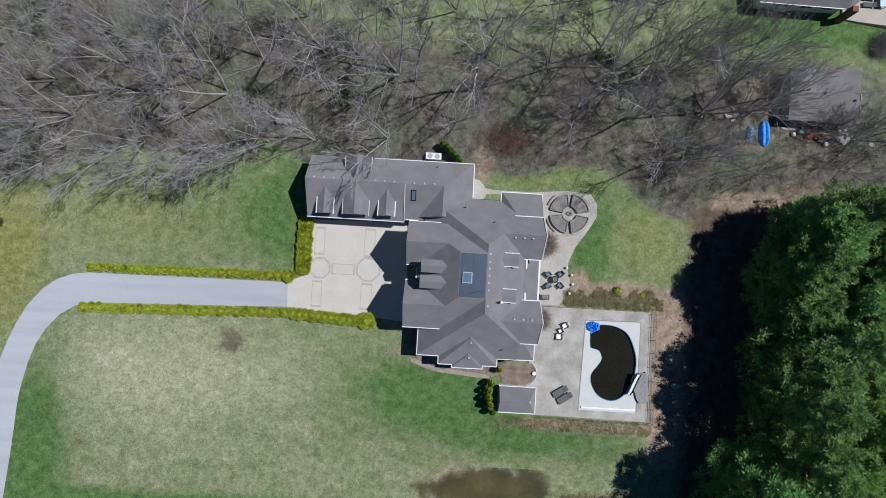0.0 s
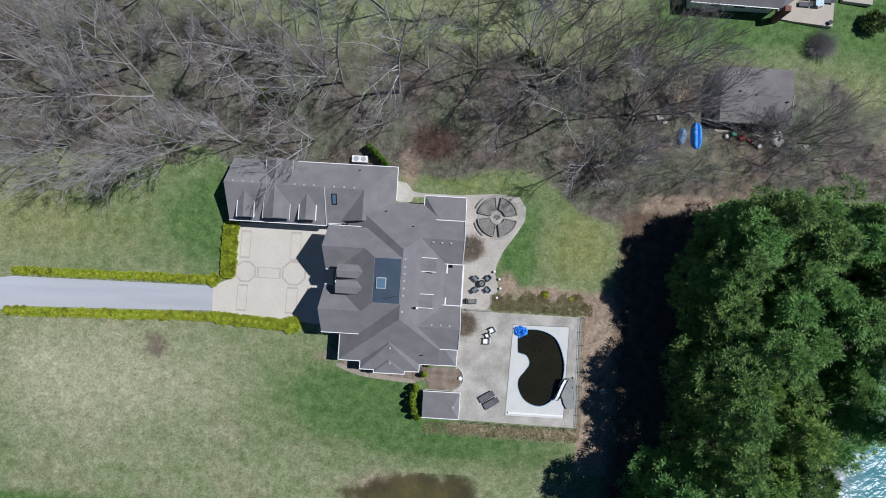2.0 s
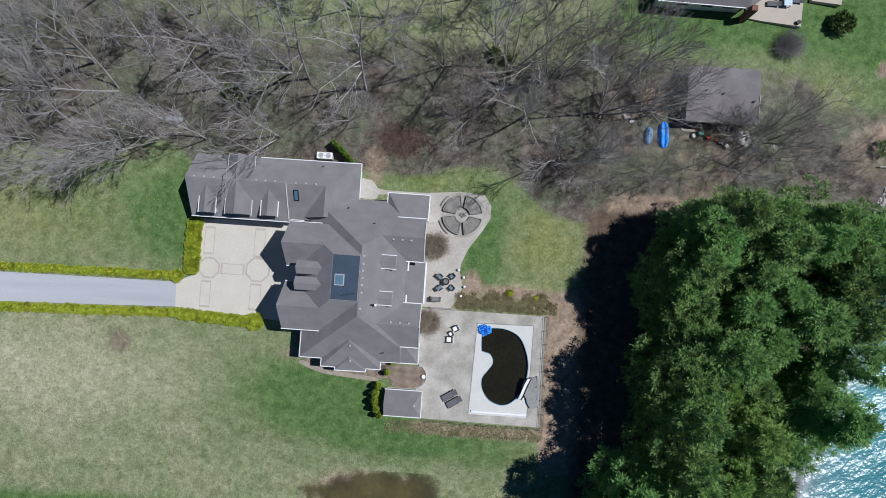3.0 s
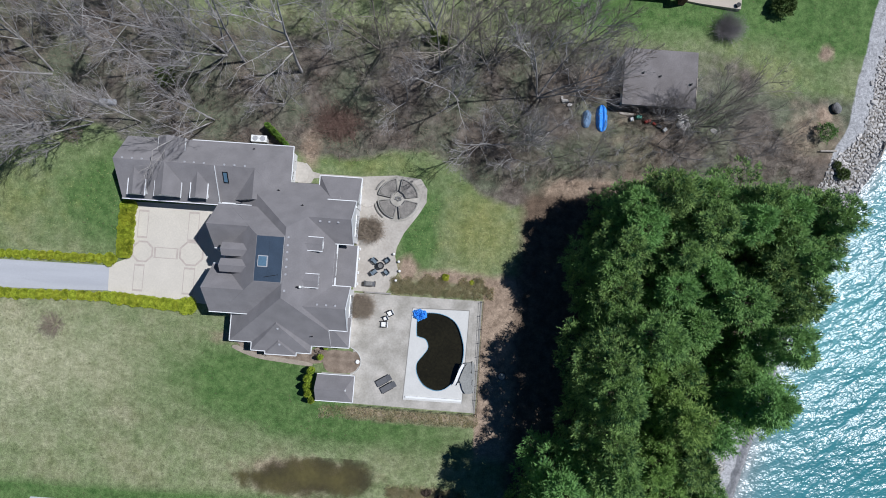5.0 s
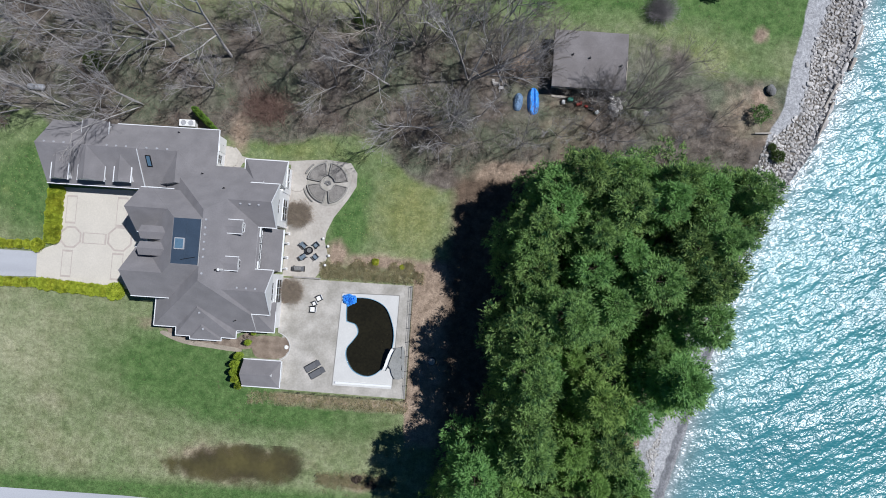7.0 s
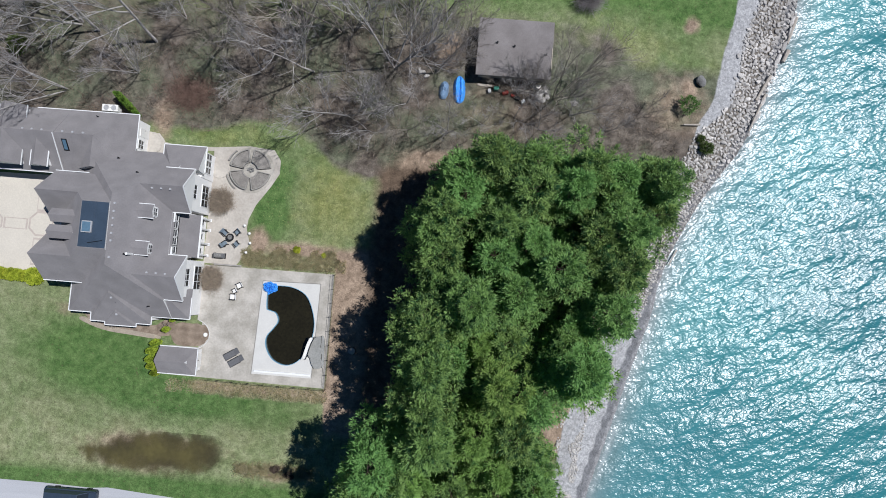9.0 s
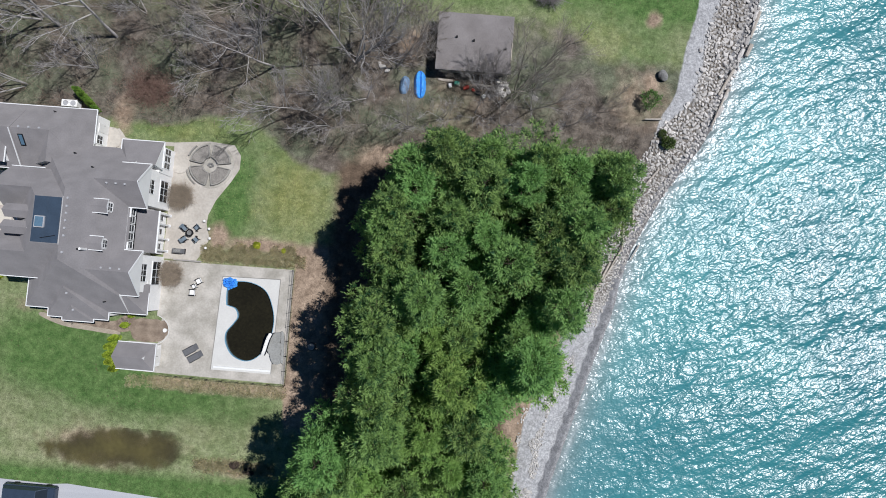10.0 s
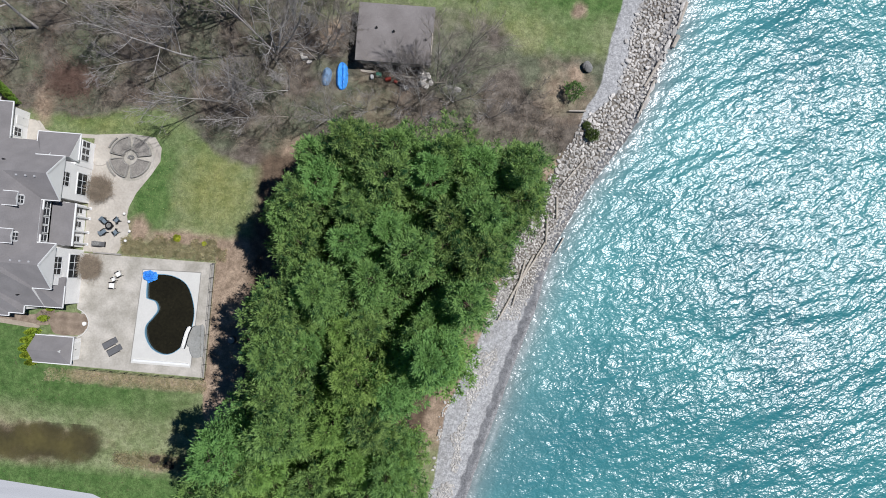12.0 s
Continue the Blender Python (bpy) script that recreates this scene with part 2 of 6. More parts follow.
    litter = ramp(mid.outputs["Fac"], (0.28, (0.06, 0.05, 0.041)), (0.75, (0.2, 0.172, 0.143)), (0.5, (0.115, 0.097, 0.08)))
    moss = ramp(mid.outputs["Fac"], (0.3, (0.07, 0.078, 0.05)), (0.7, (0.15, 0.158, 0.105)))
    litter = mixed(ramp(coarse.outputs["Fac"], (0.42, (0, 0, 0)), (0.6, (1, 1, 1))), litter, moss)
    # needle litter coloured darker than it is, to deepen the shade below the pines
    shaded_litter = ramp(mid.outputs["Fac"], (0.3, (0.07, 0.05, 0.036)), (0.7, (0.155, 0.112, 0.078)))
    soil = ramp(mid.outputs["Fac"], (0.3, (0.18, 0.132, 0.094)), (0.7, (0.345, 0.262, 0.192)))
    wet = ramp(mid.outputs["Fac"], (0.3, (0.12, 0.12, 0.125)), (0.7, (0.19, 0.19, 0.195)))
    gravel = ramp(tex(3.5, 6).outputs["Fac"], (0.35, (0.27, 0.268, 0.27)), (0.65, (0.37, 0.365, 0.36)))
    c = mixed(mask("woods", 0.2, 0.7, 0.45), grass, litter)
    c = mixed(mask("soil", 0.22, 0.6, 0.7), c, soil)
    c = mixed(mask("shaded_litter", 0.3, 0.5, 0.6), c, shaded_litter)
    c = mixed(mask("gravel", 0.12, 0.35, 0.9), c, gravel)
    grit = ramp(tex(2.5, 6).outputs["Fac"], (0.35, (0.09, 0.078, 0.066)), (0.65, (0.2, 0.18, 0.155)))
    c = mixed(mask("rubble", 0.2, 0.4, 0.8), c, grit)
    c = mixed(mask("wet", 0.18, 0.12, 0.4), c, wet)
    shade = n.new("ShaderNodeMapRange")
    shade.inputs["From Min"].default_value, shade.inputs["From Max"].default_value = 0.25, 0.75
    shade.inputs["To Min"].default_value, shade.inputs["To Max"].default_value = 0.62, 1.38
    l.new(fine.outputs["Fac"], shade.inputs["Value"])
    tufts, clump, both = tex(2.7, 4), n.new("ShaderNodeMapRange"), n.new("ShaderNodeMath")
    clump.inputs["From Min"].default_value, clump.inputs["From Max"].default_value = 0.3, 0.7
    clump.inputs["To Min"].default_value, clump.inputs["To Max"].default_value = 0.78, 1.22
    l.new(tufts.outputs["Fac"], clump.inputs["Value"])
    both.operation = "MULTIPLY"
    l.new(shade.outputs["Result"], both.inputs[0])
    l.new(clump.outputs["Result"], both.inputs[1])
    out = n.new("ShaderNodeMix")
    out.data_type, out.blend_type = "RGBA", "MULTIPLY"
    out.inputs["Factor"].default_value = 1.0
    l.new(c, out.inputs["A"])
    l.new(both.outputs[0], out.inputs["B"])
    l.new(out.outputs["Result"], b.inputs["Base Color"])
    b.inputs["Roughness"].default_value, b.inputs["Specular IOR Level"].default_value = 0.95, 0.1
    bp = n.new("ShaderNodeBump")
    bp.inputs["Strength"].default_value, bp.inputs["Distance"].default_value = 0.6, 0.1
    l.new(fine.outputs["Fac"], bp.inputs["Height"])
    l.new(bp.outputs["Normal"], b.inputs["Normal"])
    return m


def water_material():
    """Turquoise lake: crossing wind waves and ripples that break up the sun."""
    m = bpy.data.materials.new("lake_water")
    m.use_nodes = True
    n, l = m.node_tree.nodes, m.node_tree.links
    b = n["Principled BSDF"]
    geo = n.new("ShaderNodeNewGeometry")

    def waves(angle, stretch, scale, detail):
        v = n.new("ShaderNodeMapping")
        v.vector_type = "TEXTURE"
        v.inputs["Rotation"].default_value = (0, 0, radians(angle))
        v.inputs["Scale"].default_value = (stretch, 1, 1)
        l.new(geo.outputs["Position"], v.inputs["Vector"])
        t = n.new("ShaderNodeTexNoise")
        t.inputs["Scale"].default_value, t.inputs["Detail"].default_value = scale, detail
        l.new(v.outputs["Vector"], t.inputs["Vector"])
        return t.outputs["Fac"]

    b.inputs["Roughness"].default_value, b.inputs["IOR"].default_value = 0.31, 1.33
    b.inputs["Specular IOR Level"].default_value = 0.95
    tone = waves(0, 1, 0.05, 4)
    r = n.new("ShaderNodeValToRGB")
    r.color_ramp.elements[0].position, r.color_ramp.elements[1].position = 0.35, 0.65
    r.color_ramp.elements[0].color, r.color_ramp.elements[1].color = (0.05, 0.19, 0.21, 1), (0.085, 0.27, 0.28, 1)
    l.new(tone, r.inputs["Fac"])
    d = n.new("ShaderNodeValToRGB")
    d.color_ramp.elements[0].position, d.color_ramp.elements[1].position = 0.35, 0.65
    d.color_ramp.elements[0].color, d.color_ramp.elements[1].color = (0.016, 0.125, 0.145, 1), (0.035, 0.18, 0.19, 1)
    l.new(tone, d.inputs["Fac"])
    deep, body = n.new("ShaderNodeAttribute"), n.new("ShaderNodeMix")
    deep.attribute_name, body.data_type = "deep", "RGBA"
    l.new(deep.outputs["Fac"], body.inputs["Factor"])
    l.new(r.outputs["Color"], body.inputs["A"])
    l.new(d.outputs["Color"], body.inputs["B"])
    shallow, mix = n.new("ShaderNodeAttribute"), n.new("ShaderNodeMix")
    shallow.attribute_name, mix.data_type = "shallow", "RGBA"
    mix.inputs["B"].default_value = (0.21, 0.225, 0.225, 1)
    l.new(shallow.outputs["Fac"], mix.inputs["Factor"])
    l.new(body.outputs["Result"], mix.inputs["A"])
    foam, froth, white = n.new("ShaderNodeAttribute"), n.new("ShaderNodeMath"), n.new("ShaderNodeMix")
    foam.attribute_name, froth.operation, white.data_type = "foam", "MULTIPLY", "RGBA"
    l.new(foam.outputs["Fac"], froth.inputs[0])
    lace = n.new("ShaderNodeMapRange")
    lace.inputs["From Min"].default_value, lace.inputs["From Max"].default_value = 0.42, 0.58
    l.new(waves(60, 3, 0.6, 5), lace.inputs["Value"])
    l.new(lace.outputs["Result"], froth.inputs[1])
    white.inputs["B"].default_value = (0.6, 0.63, 0.64, 1)
    l.new(froth.outputs[0], white.inputs["Factor"])
    l.new(mix.outputs["Result"], white.inputs["A"])
    l.new(white.outputs["Result"], b.inputs["Base Color"])
    last = None
    for angle, stretch, scale, detail, strength, distance in ((20, 3.5, 0.15, 1, 1.0, 0.7), (24, 2.6, 0.45, 2, 1.0, 0.46), (40, 1.9, 1.2, 2, 1.0, 0.22), (5, 1.4, 3.0, 1, 1.0, 0.085)):
        bp = n.new("ShaderNodeBump")
        bp.inputs["Strength"].default_value, bp.inputs["Distance"].default_value = strength, distance
        l.new(waves(angle, stretch, scale, detail), bp.inputs["Height"])
        if last:
            l.new(last.outputs["Normal"], bp.inputs["Normal"])
        last = bp
    l.new(last.outputs["Normal"], b.inputs["Normal"])
    return m


GROUND, WATER = ground_material(), water_material()


# ---- building blocks ----
def link(name, bm, mats, parent=None, label=""):
    data = bpy.data.meshes.new(name)
    bm.normal_update()
    bm.to_mesh(data)
    bm.free()
    for m in mats if isinstance(mats, (list, tuple)) else [mats]:
        data.materials.append(m)
    ob = new(name, data)
    ob.parent = parent
    return tagged(ob, label)


def part(name, bm, mats, parent, label=""):
    return link(name, bm, mats, parent, label)


def thing(name, label, category, at=(0, 0, 0), group="", kind=""):
    ob = new(name)
    ob.location = at
    ob.empty_display_size = 0.3
    return tagged(ob, label, category, group, kind)


def box(x0, x1, y0, y1, z0, z1, bm=None, bevel=0.0):
    bm = bm or bmesh.new()
    vs = [bm.verts.new((x, y, z)) for z in (z0, z1) for y in (y0, y1) for x in (x0, x1)]
    fs = [bm.faces.new([vs[i] for i in f]) for f in ((0, 2, 3, 1), (4, 5, 7, 6), (0, 1, 5, 4), (1, 3, 7, 5), (3, 2, 6, 7), (2, 0, 4, 6))]
    if bevel:
        bmesh.ops.bevel(bm, geom=list({e for f in fs for e in f.edges}), offset=bevel, segments=2, affect="EDGES")
    return bm


def bar(p, q, w, h, bm=None):
    """A straight beam from p to q, w wide and h high, its middle on the line."""
    bm = bm or bmesh.new()
    p, q = Vector(p), Vector(q)
    d = (q - p).normalized()
    side = d.cross(Vector((0, 0, 1)))
    side = side.normalized() if side.length > 1e-4 else Vector((1, 0, 0))
    up = side.cross(d)
    vs = [bm.verts.new(c + side * sx * w / 2 + up * sz * h / 2) for c in (p, q) for sx, sz in ((-1, -1), (1, -1), (1, 1), (-1, 1))]
    for f in ((0, 1, 2, 3), (7, 6, 5, 4), (0, 4, 5, 1), (1, 5, 6, 2), (2, 6, 7, 3), (3, 7, 4, 0)):
        bm.faces.new([vs[i] for i in f])
    bmesh.ops.recalc_face_normals(bm, faces=bm.faces)
    return bm


def tube(p, q, r0, r1, sides=8, bm=None):
    bm = bm or bmesh.new()
    p, q = Vector(p), Vector(q)
    turn = (q - p).to_track_quat("Z", "Y").to_matrix()
    rings = []
    for c, r in ((p, r0), (q, r1)):
        rings.append([bm.verts.new(c + turn @ Vector((r * math.cos(a), r * math.sin(a), 0))) for a in (2 * math.pi * k / sides for k in range(sides))])
    for k in range(sides):
        bm.faces.new((rings[0][k], rings[0][k - 1], rings[1][k - 1], rings[1][k]))
    bm.faces.new(rings[0])
    bm.faces.new(rings[1][::-1])
    bmesh.ops.recalc_face_normals(bm, faces=bm.faces)
    return bm


def slab(outline, z0, z1, hole=None):
    """A flat plate over an outline, with an optional hole through it."""
    bm = bmesh.new()
    loops = [outline] + ([hole] if hole else [])
    edges = []
    for lp in loops:
        vs = [bm.verts.new((x, y, z1)) for x, y in lp]
        edges += [bm.edges.new((vs[i - 1], vs[i])) for i in range(len(vs))]
    bmesh.ops.triangle_fill(bm, use_beauty=True, use_dissolve=False, edges=edges)
    for f in bm.faces:
        f.normal_update()
        if f.normal.z < 0:
            f.normal_flip()
    made = bmesh.ops.extrude_face_region(bm, geom=bm.faces[:])
    for v in made["geom"]:
        if isinstance(v, bmesh.types.BMVert):
            v.co.z = z0
    bmesh.ops.recalc_face_normals(bm, faces=bm.faces)
    return bm


def rounded(points, steps=6):
    """A closed smooth outline through a few points."""
    out, k = [], len(points)
    for i in range(k):
        a, b, c, d = (Vector(points[(i + j) % k]) for j in (-1, 0, 1, 2))
        for s in range(steps):
            t = s / steps
            out.append(tuple(0.5 * ((2 * b) + (c - a) * t + (2 * a - 5 * b + 4 * c - d) * t * t + (3 * b - a - 3 * c + d) * t ** 3)))
    return out


def soup(name, verts, faces, mats, parent=None, label=""):
    data = bpy.data.meshes.new(name)
    data.from_pydata(verts, [], faces)
    for m in mats if isinstance(mats, (list, tuple)) else [mats]:
        data.materials.append(m)
    ob = new(name, data)
    ob.parent = parent
    return tagged(ob, label)


def ease(v, a, b):
    t = np.clip((v - a) / (b - a), 0, 1)
    return t * t * (3 - 2 * t)


# ---- ground, shore and water ----
SHORE_Y = (-900, -27, -19.5, -13, -6.2, -2.7, 1.4, 5, 8.5, 12, 14.5, 17.5, 20, 23, 26, 30, 34, 60, 900)
WATER_X = (-150, 58.9, 61.1, 62.9, 65.0, 65.6, 66.7, 68.4, 70.2, 72.5, 74.3, 75.8, 76.7, 77.6, 78.5, 80.0, 80.7, 88, 300)
STONE_X = (-155, 56.6, 57.3, 60.5, 63.2, 64.6, 66.2, 67.9, 69.7, 72.0, 73.8, 75.3, 76.3, 77.2, 78.2, 79.6, 80.4, 87.6, 299)
LAND_X = (-160, 54.1, 54.7, 57.2, 59.6, 60.4, 61.4, 63.8, 64.8, 66.6, 67.9, 68.5, 70.0, 70.6, 71.0, 72.0, 72.6, 79, 289)
LAKE = -2.5


def water_edge(y):
    return np.interp(y, SHORE_Y, WATER_X)


def stone_edge(y):
    return np.interp(y, SHORE_Y, STONE_X)


def land_edge(y):
    return np.interp(y, SHORE_Y, LAND_X)


def land(x, y):
    x, y = np.asarray(x, float), np.asarray(y, float)
    z = -0.95 * ease(-y, 18, 25) - 0.9 * ease(x, 46, 66) * (1 - 0.9 * ease(-y, 18, 25))
    z = z + 0.05 * np.sin(x * 0.21 + 1) * np.sin(y * 0.17) * ease(np.abs(x - 5), 24, 34)
    a, w = land_edge(y), water_edge(y)
    run = np.clip((x - a) / np.maximum(w - a, 1), 0, 3)
    z = z + (LAKE - z) * ease(run, 0.05, 1.0) - 1.6 * ease(run, 0.9, 2.6)
    basin = (x > 18.2) & (x < 25.6) & (y > -16.0) & (y < -5.2)
    return np.where(basin, -2.2, z)


def ground_z(x, y):
    return float(land(x, y))


def blob(x, y, cx, cy, rx, ry):
    return np.exp(-(((x - cx) / rx) ** 2 + ((y - cy) / ry) ** 2))


def spaced(lo, hi, step, far):
    mid = list(np.arange(lo, hi + 0.001, step))
    out, d = [], step
    a, b = lo, hi
    left, right = [], []
    while a > -far:
        d *= 1.5
        a, b = a - d, b + d
        left.append(a)
        right.append(b)
    return np.array(left[::-1] + mid + right)


def build_ground():
    xs, ys = spaced(-60, 90, 0.6, 3000), spaced(-42, 48, 0.6, 3000)
    X, Y = np.meshgrid(xs, ys)
    Z = land(X, Y)
    nx, ny = len(xs), len(ys)
    i = np.arange(nx * ny).reshape(ny, nx)
    quads = np.stack([i[:-1, :-1], i[:-1, 1:], i[1:, 1:], i[1:, :-1]], -1).reshape(-1, 4)
    data = bpy.data.meshes.new("ground")
    data.from_pydata(np.stack([X, Y, Z], -1).reshape(-1, 3).tolist(), [], quads.tolist())
    data.materials.append(GROUND)
    edge = 11.5 + 1.6 * np.sin(X * 0.13) + 1.0 * np.sin(X * 0.31 + 2) - 2.6 * ease(-X, 30, 52) + 2.2 * blob(X, Y, -21, 14, 5, 6) - 1.9 * ease(X, 19, 27)
    woods = ease(Y - edge, -1.6, 1.6)
    # the neighbour's lawn beyond the trees
    woods = woods * (1 - 0.75 * ease(Y, 22, 31) * ease(X, -34, -4)) * (1 - ease(X, 56, 63) * ease(Y, 21, 27)) * (1 - 0.8 * ease(Y, 28, 36))
    woods = np.maximum(woods, ease(-X, 53, 57) * ease(Y, -12, -4))
    pines = ease(X, 26.2, 27.0) * (1 - ease(Y, 10, 13)) * ease(Y, -26, -20) * (1 - ease(Y, -2.5, 0.5) * (1 - ease(X, 30, 36)))
    soil = np.maximum(pines * (1 - ease(X, 68, 71)), 0.8 * blob(X, Y, 22, -28, 3.5, 1.2))
    soil = np.maximum(soil, ease(Y, -4.4, -3.6) * (1 - ease(Y, -2.2, -0.8)) * ease(X, 15, 16) * (1 - ease(X, 26, 30)) * 0.4)
    soil = np.maximum(soil, 0.6 * blob(X, Y, -3, -10.5, 4.5, 1.3))
    soil = np.maximum(soil, ease(-Y, 17.2, 17.8) * (1 - ease(-Y, 18.6, 20.2)) * ease(X, 9, 12) * 0.62)
    soil = np.maximum(soil, 0.9 * blob(X, Y, 67.1, 29.4, 1.1, 1.3))
    soil = np.maximum(soil, np.maximum(0.85 * blob(X, Y, 38.3, 23.8, 1.9, 2.6), np.maximum(0.6 * blob(X, Y, 66, 19.5, 5, 5), 0.95 * blob(X, Y, 67.2, 21.6, 1.2, 1.7))))
    soil = np.maximum(soil, np.maximum(0.8 * blob(X, Y, 6.5, -26.6, 9.5, 2.7), 0.15 * blob(X, Y, 25, 10, 8, 2)))
    soil = np.maximum(soil, 0.42 * ease(X, 34, 44) * (1 - ease(X, 46, 52)) * woods)
    soil = np.maximum(soil, np.maximum(0.95 * blob(X, Y, 17.3, -0.9, 1.5, 1.9), 0.9 * blob(X, Y, 22.5, -1.6, 6.5, 1.1)))
    soil = np.maximum(soil, 0.8 * blob(X, Y, 4.6, 13.0, 1.6, 3.2))
    lush = 1.0 * blob(X, Y, -17.5, 5.5, 6.5, 7) + 0.35 * blob(X, Y, -30, 5, 9, 5) + 1.0 * blob(X, Y, 0, -15.5, 10, 5) + 0.75 * blob(X, Y, 10, -20, 9, 2.5)
    lush = lush + 0.95 * blob(X, Y, 18.2, 3.0, 2.6, 4.6) + 0.25 * blob(X, Y, 25, 4, 6.5, 7) + 0.3 * blob(X, Y, 20, 9, 5, 3) + 0.5 * blob(X, Y, 10, 11.5, 9, 2) + 0.85 * ease(-Y, 28.5, 30.5) + 0.85 * ease(Y, 26, 34) * ease(X, 25, 40)
    lush = lush + 1.0 * blob(X, Y, -48, -24, 4, 12) - 0.3 * blob(X, Y, -36, -14, 12, 6) + 0.35 * blob(X, Y, 68, 28, 6, 12) + 0.4 * blob(X, Y, 22, -21, 9, 3) + 0.25
    gravel = ease(X - land_edge(Y), -0.4, 0.6)
    bar_x = np.interp(Y, (15.5, 18.2, 20.5, 23, 26, 29, 33.5, 60), (0, 1.9, 2.6, 2.6, 2.6, 2.2, 3.0, 4.0))
    rubble = ease(X - land_edge(Y) - bar_x, -0.2, 0.4) * (1 - ease(X - stone_edge(Y), 0.0, 0.8)) * (0.35 + 0.65 * ease(Y, -8, 0))
    weeds = 0.28 + 0.75 * blob(X, Y, -48, 2, 10, 9) + 0.6 * blob(X, Y, -53, -3, 4, 9) + 0.42 * blob(X, Y, 24, 4, 9, 7) + 0.45 * blob(X, Y, -25, 6, 16, 7) + 0.5 * blob(X, Y, 8, 11, 9, 2)
    # the litter mask under the grove carries its painted shade
    for name, values in (("woods", woods), ("soil", soil), ("lush", lush), ("gravel", gravel), ("rubble", rubble), ("golden", 0.95 * blob(X, Y, -53, -3, 5, 10) + 0.45 * blob(X, Y, -38, 4, 14, 6) + 0.6 * blob(X, Y, 26, 4.5, 5, 6) + 0.4 * blob(X, Y, 59, 25.5, 7, 5) + 0.4 * blob(X, Y, 12, 11.5, 8, 2) + 0.5 * blob(X, Y, 70.1, 22.2, 0.9, 2.2)), ("weeds", weeds), ("pale", 0.7 * blob(X, Y, -33, -16, 17, 8.5) + 0.45 * blob(X, Y, -38.5, -13, 3.5, 1.6) + 0.3 * blob(X, Y, -20, -14, 8, 4)), ("shaded_litter", ease(X, 29.0, 32.5) * (1 - ease(Y, 8, 11)) * (1 - ease(X - land_edge(Y), -3, -1)) * ease(Y, -60, -20)), ("wet", ease(X - water_edge(Y), -1.6, -1.3) * (1 - 0.5 * ease(X - water_edge(Y), -1.0, -0.5)))):
        a = data.attributes.new(name, "FLOAT", "POINT")
        a.data.foreach_set("value", np.clip(values, 0, 1.2).reshape(-1).astype(np.float32))
    for p in data.polygons:
        p.use_smooth = True
    return tagged(new("ground", data), "spring lawn, leaf litter and shore gravel sloping to the lake", "ground", kind="structure")


build_ground()
ys = np.concatenate([[-2500, -900, -400, -150, -90], np.arange(-60, 61, 2.0), [90, 150, 400, 900, 2500]])
off, near, lace = (-8, -1.5, 0.0, 0.45, 1.1, 3.0, 8.0, 22.0, 60.0, 3400.0), (1, 1, 0.85, 0.7, 0.5, 0.15, 0, 0, 0, 0), (0, 0, 0, 1, 0, 0, 0, 0, 0, 0)
deeper = (0, 0, 0, 0, 0, 0.05, 0.3, 0.85, 1, 1)
verts = [(float(water_edge(np.clip(y, -900, 900))) + o, float(y), LAKE) for y in ys for o in off]
faces = [(r * 10 + k, r * 10 + k + 1, r * 10 + k + 11, r * 10 + k + 10) for r in range(len(ys) - 1) for k in range(9)]
lake = tagged(soup("water", verts, faces, WATER), "turquoise lake with wind ripples and sun glitter", "water", kind="structure")
lake.data.attributes.new("foam", "FLOAT", "POINT").data.foreach_set("value", np.array([v * (0.22 if y < 2 else 0.15) for y in ys for v in lace], np.float32))
lake.data.attributes.new("deep", "FLOAT", "POINT").data.foreach_set("value", np.tile(np.array(deeper, np.float32), len(ys)))
lake.data.attributes.new("shallow", "FLOAT", "POINT").data.foreach_set("value", np.tile(np.array(near, np.float32), len(ys)))

# drive and forecourt
DRIVE_N = [(-18.5, -3.02), (-26.4, -3.1), (-42.9, -3.3), (-44.8, -3.6), (-46.6, -4.35), (-48.2, -5.6), (-49.8, -7.6), (-51.0, -9.9), (-51.9, -12.2), (-52.8, -15.2), (-53.9, -20.5), (-54.8, -28), (-55.5, -60), (-56, -300)]
DRIVE_S = [(-18.4, -6.02), (-26.2, -6.35), (-42.2, -6.9), (-44.0, -7.4), (-45.8, -8.55), (-47.3, -10.3), (-48.4, -12.3), (-49.1, -14.4), (-49.7, -17.2), (-50.7, -23.8), (-51.2, -30.8), (-51.9, -60), (-52.4, -300)]


def dense(line, step):
    out = []
    for p, q in zip(line, line[1:]):
        k = max(1, int((Vector(q) - Vector(p)).length / step)) if abs(p[1]) < 70 else 1
        out += [tuple(Vector(p).lerp(Vector(q), s / k)) for s in range(k)]
    return out + [line[-1]]


DRIVE_N, DRIVE_S = dense(DRIVE_N, 1.0), dense(DRIVE_S, 1.0)
bm = bmesh.new()
k = max(len(DRIVE_N), len(DRIVE_S))
left, right = ([line[min(round(i * (len(line) - 1) / (k - 1)), len(line) - 1)] for i in range(k)] for line in (DRIVE_N, DRIVE_S))
strip = []
for p, q in zip(left, right):
    strip.append([bm.verts.new((*(Vector(p).lerp(Vector(q), s / 4)), 0.07 * (1 - (s / 2 - 1) ** 4) + 0.025)) for s in range(5)])
for a, b in zip(strip, strip[1:]):
    for s in range(4):
        bm.faces.new((a[s], a[s + 1], b[s + 1], b[s]))
bmesh.ops.recalc_face_normals(bm, faces=bm.faces)
for v in bm.verts:
    v.co.z += ground_z(v.co.x, v.co.y)
tagged(link("road", bm, DRIVE), "pale grey gravel drive curving between clipped hedges", "road", kind="structure")
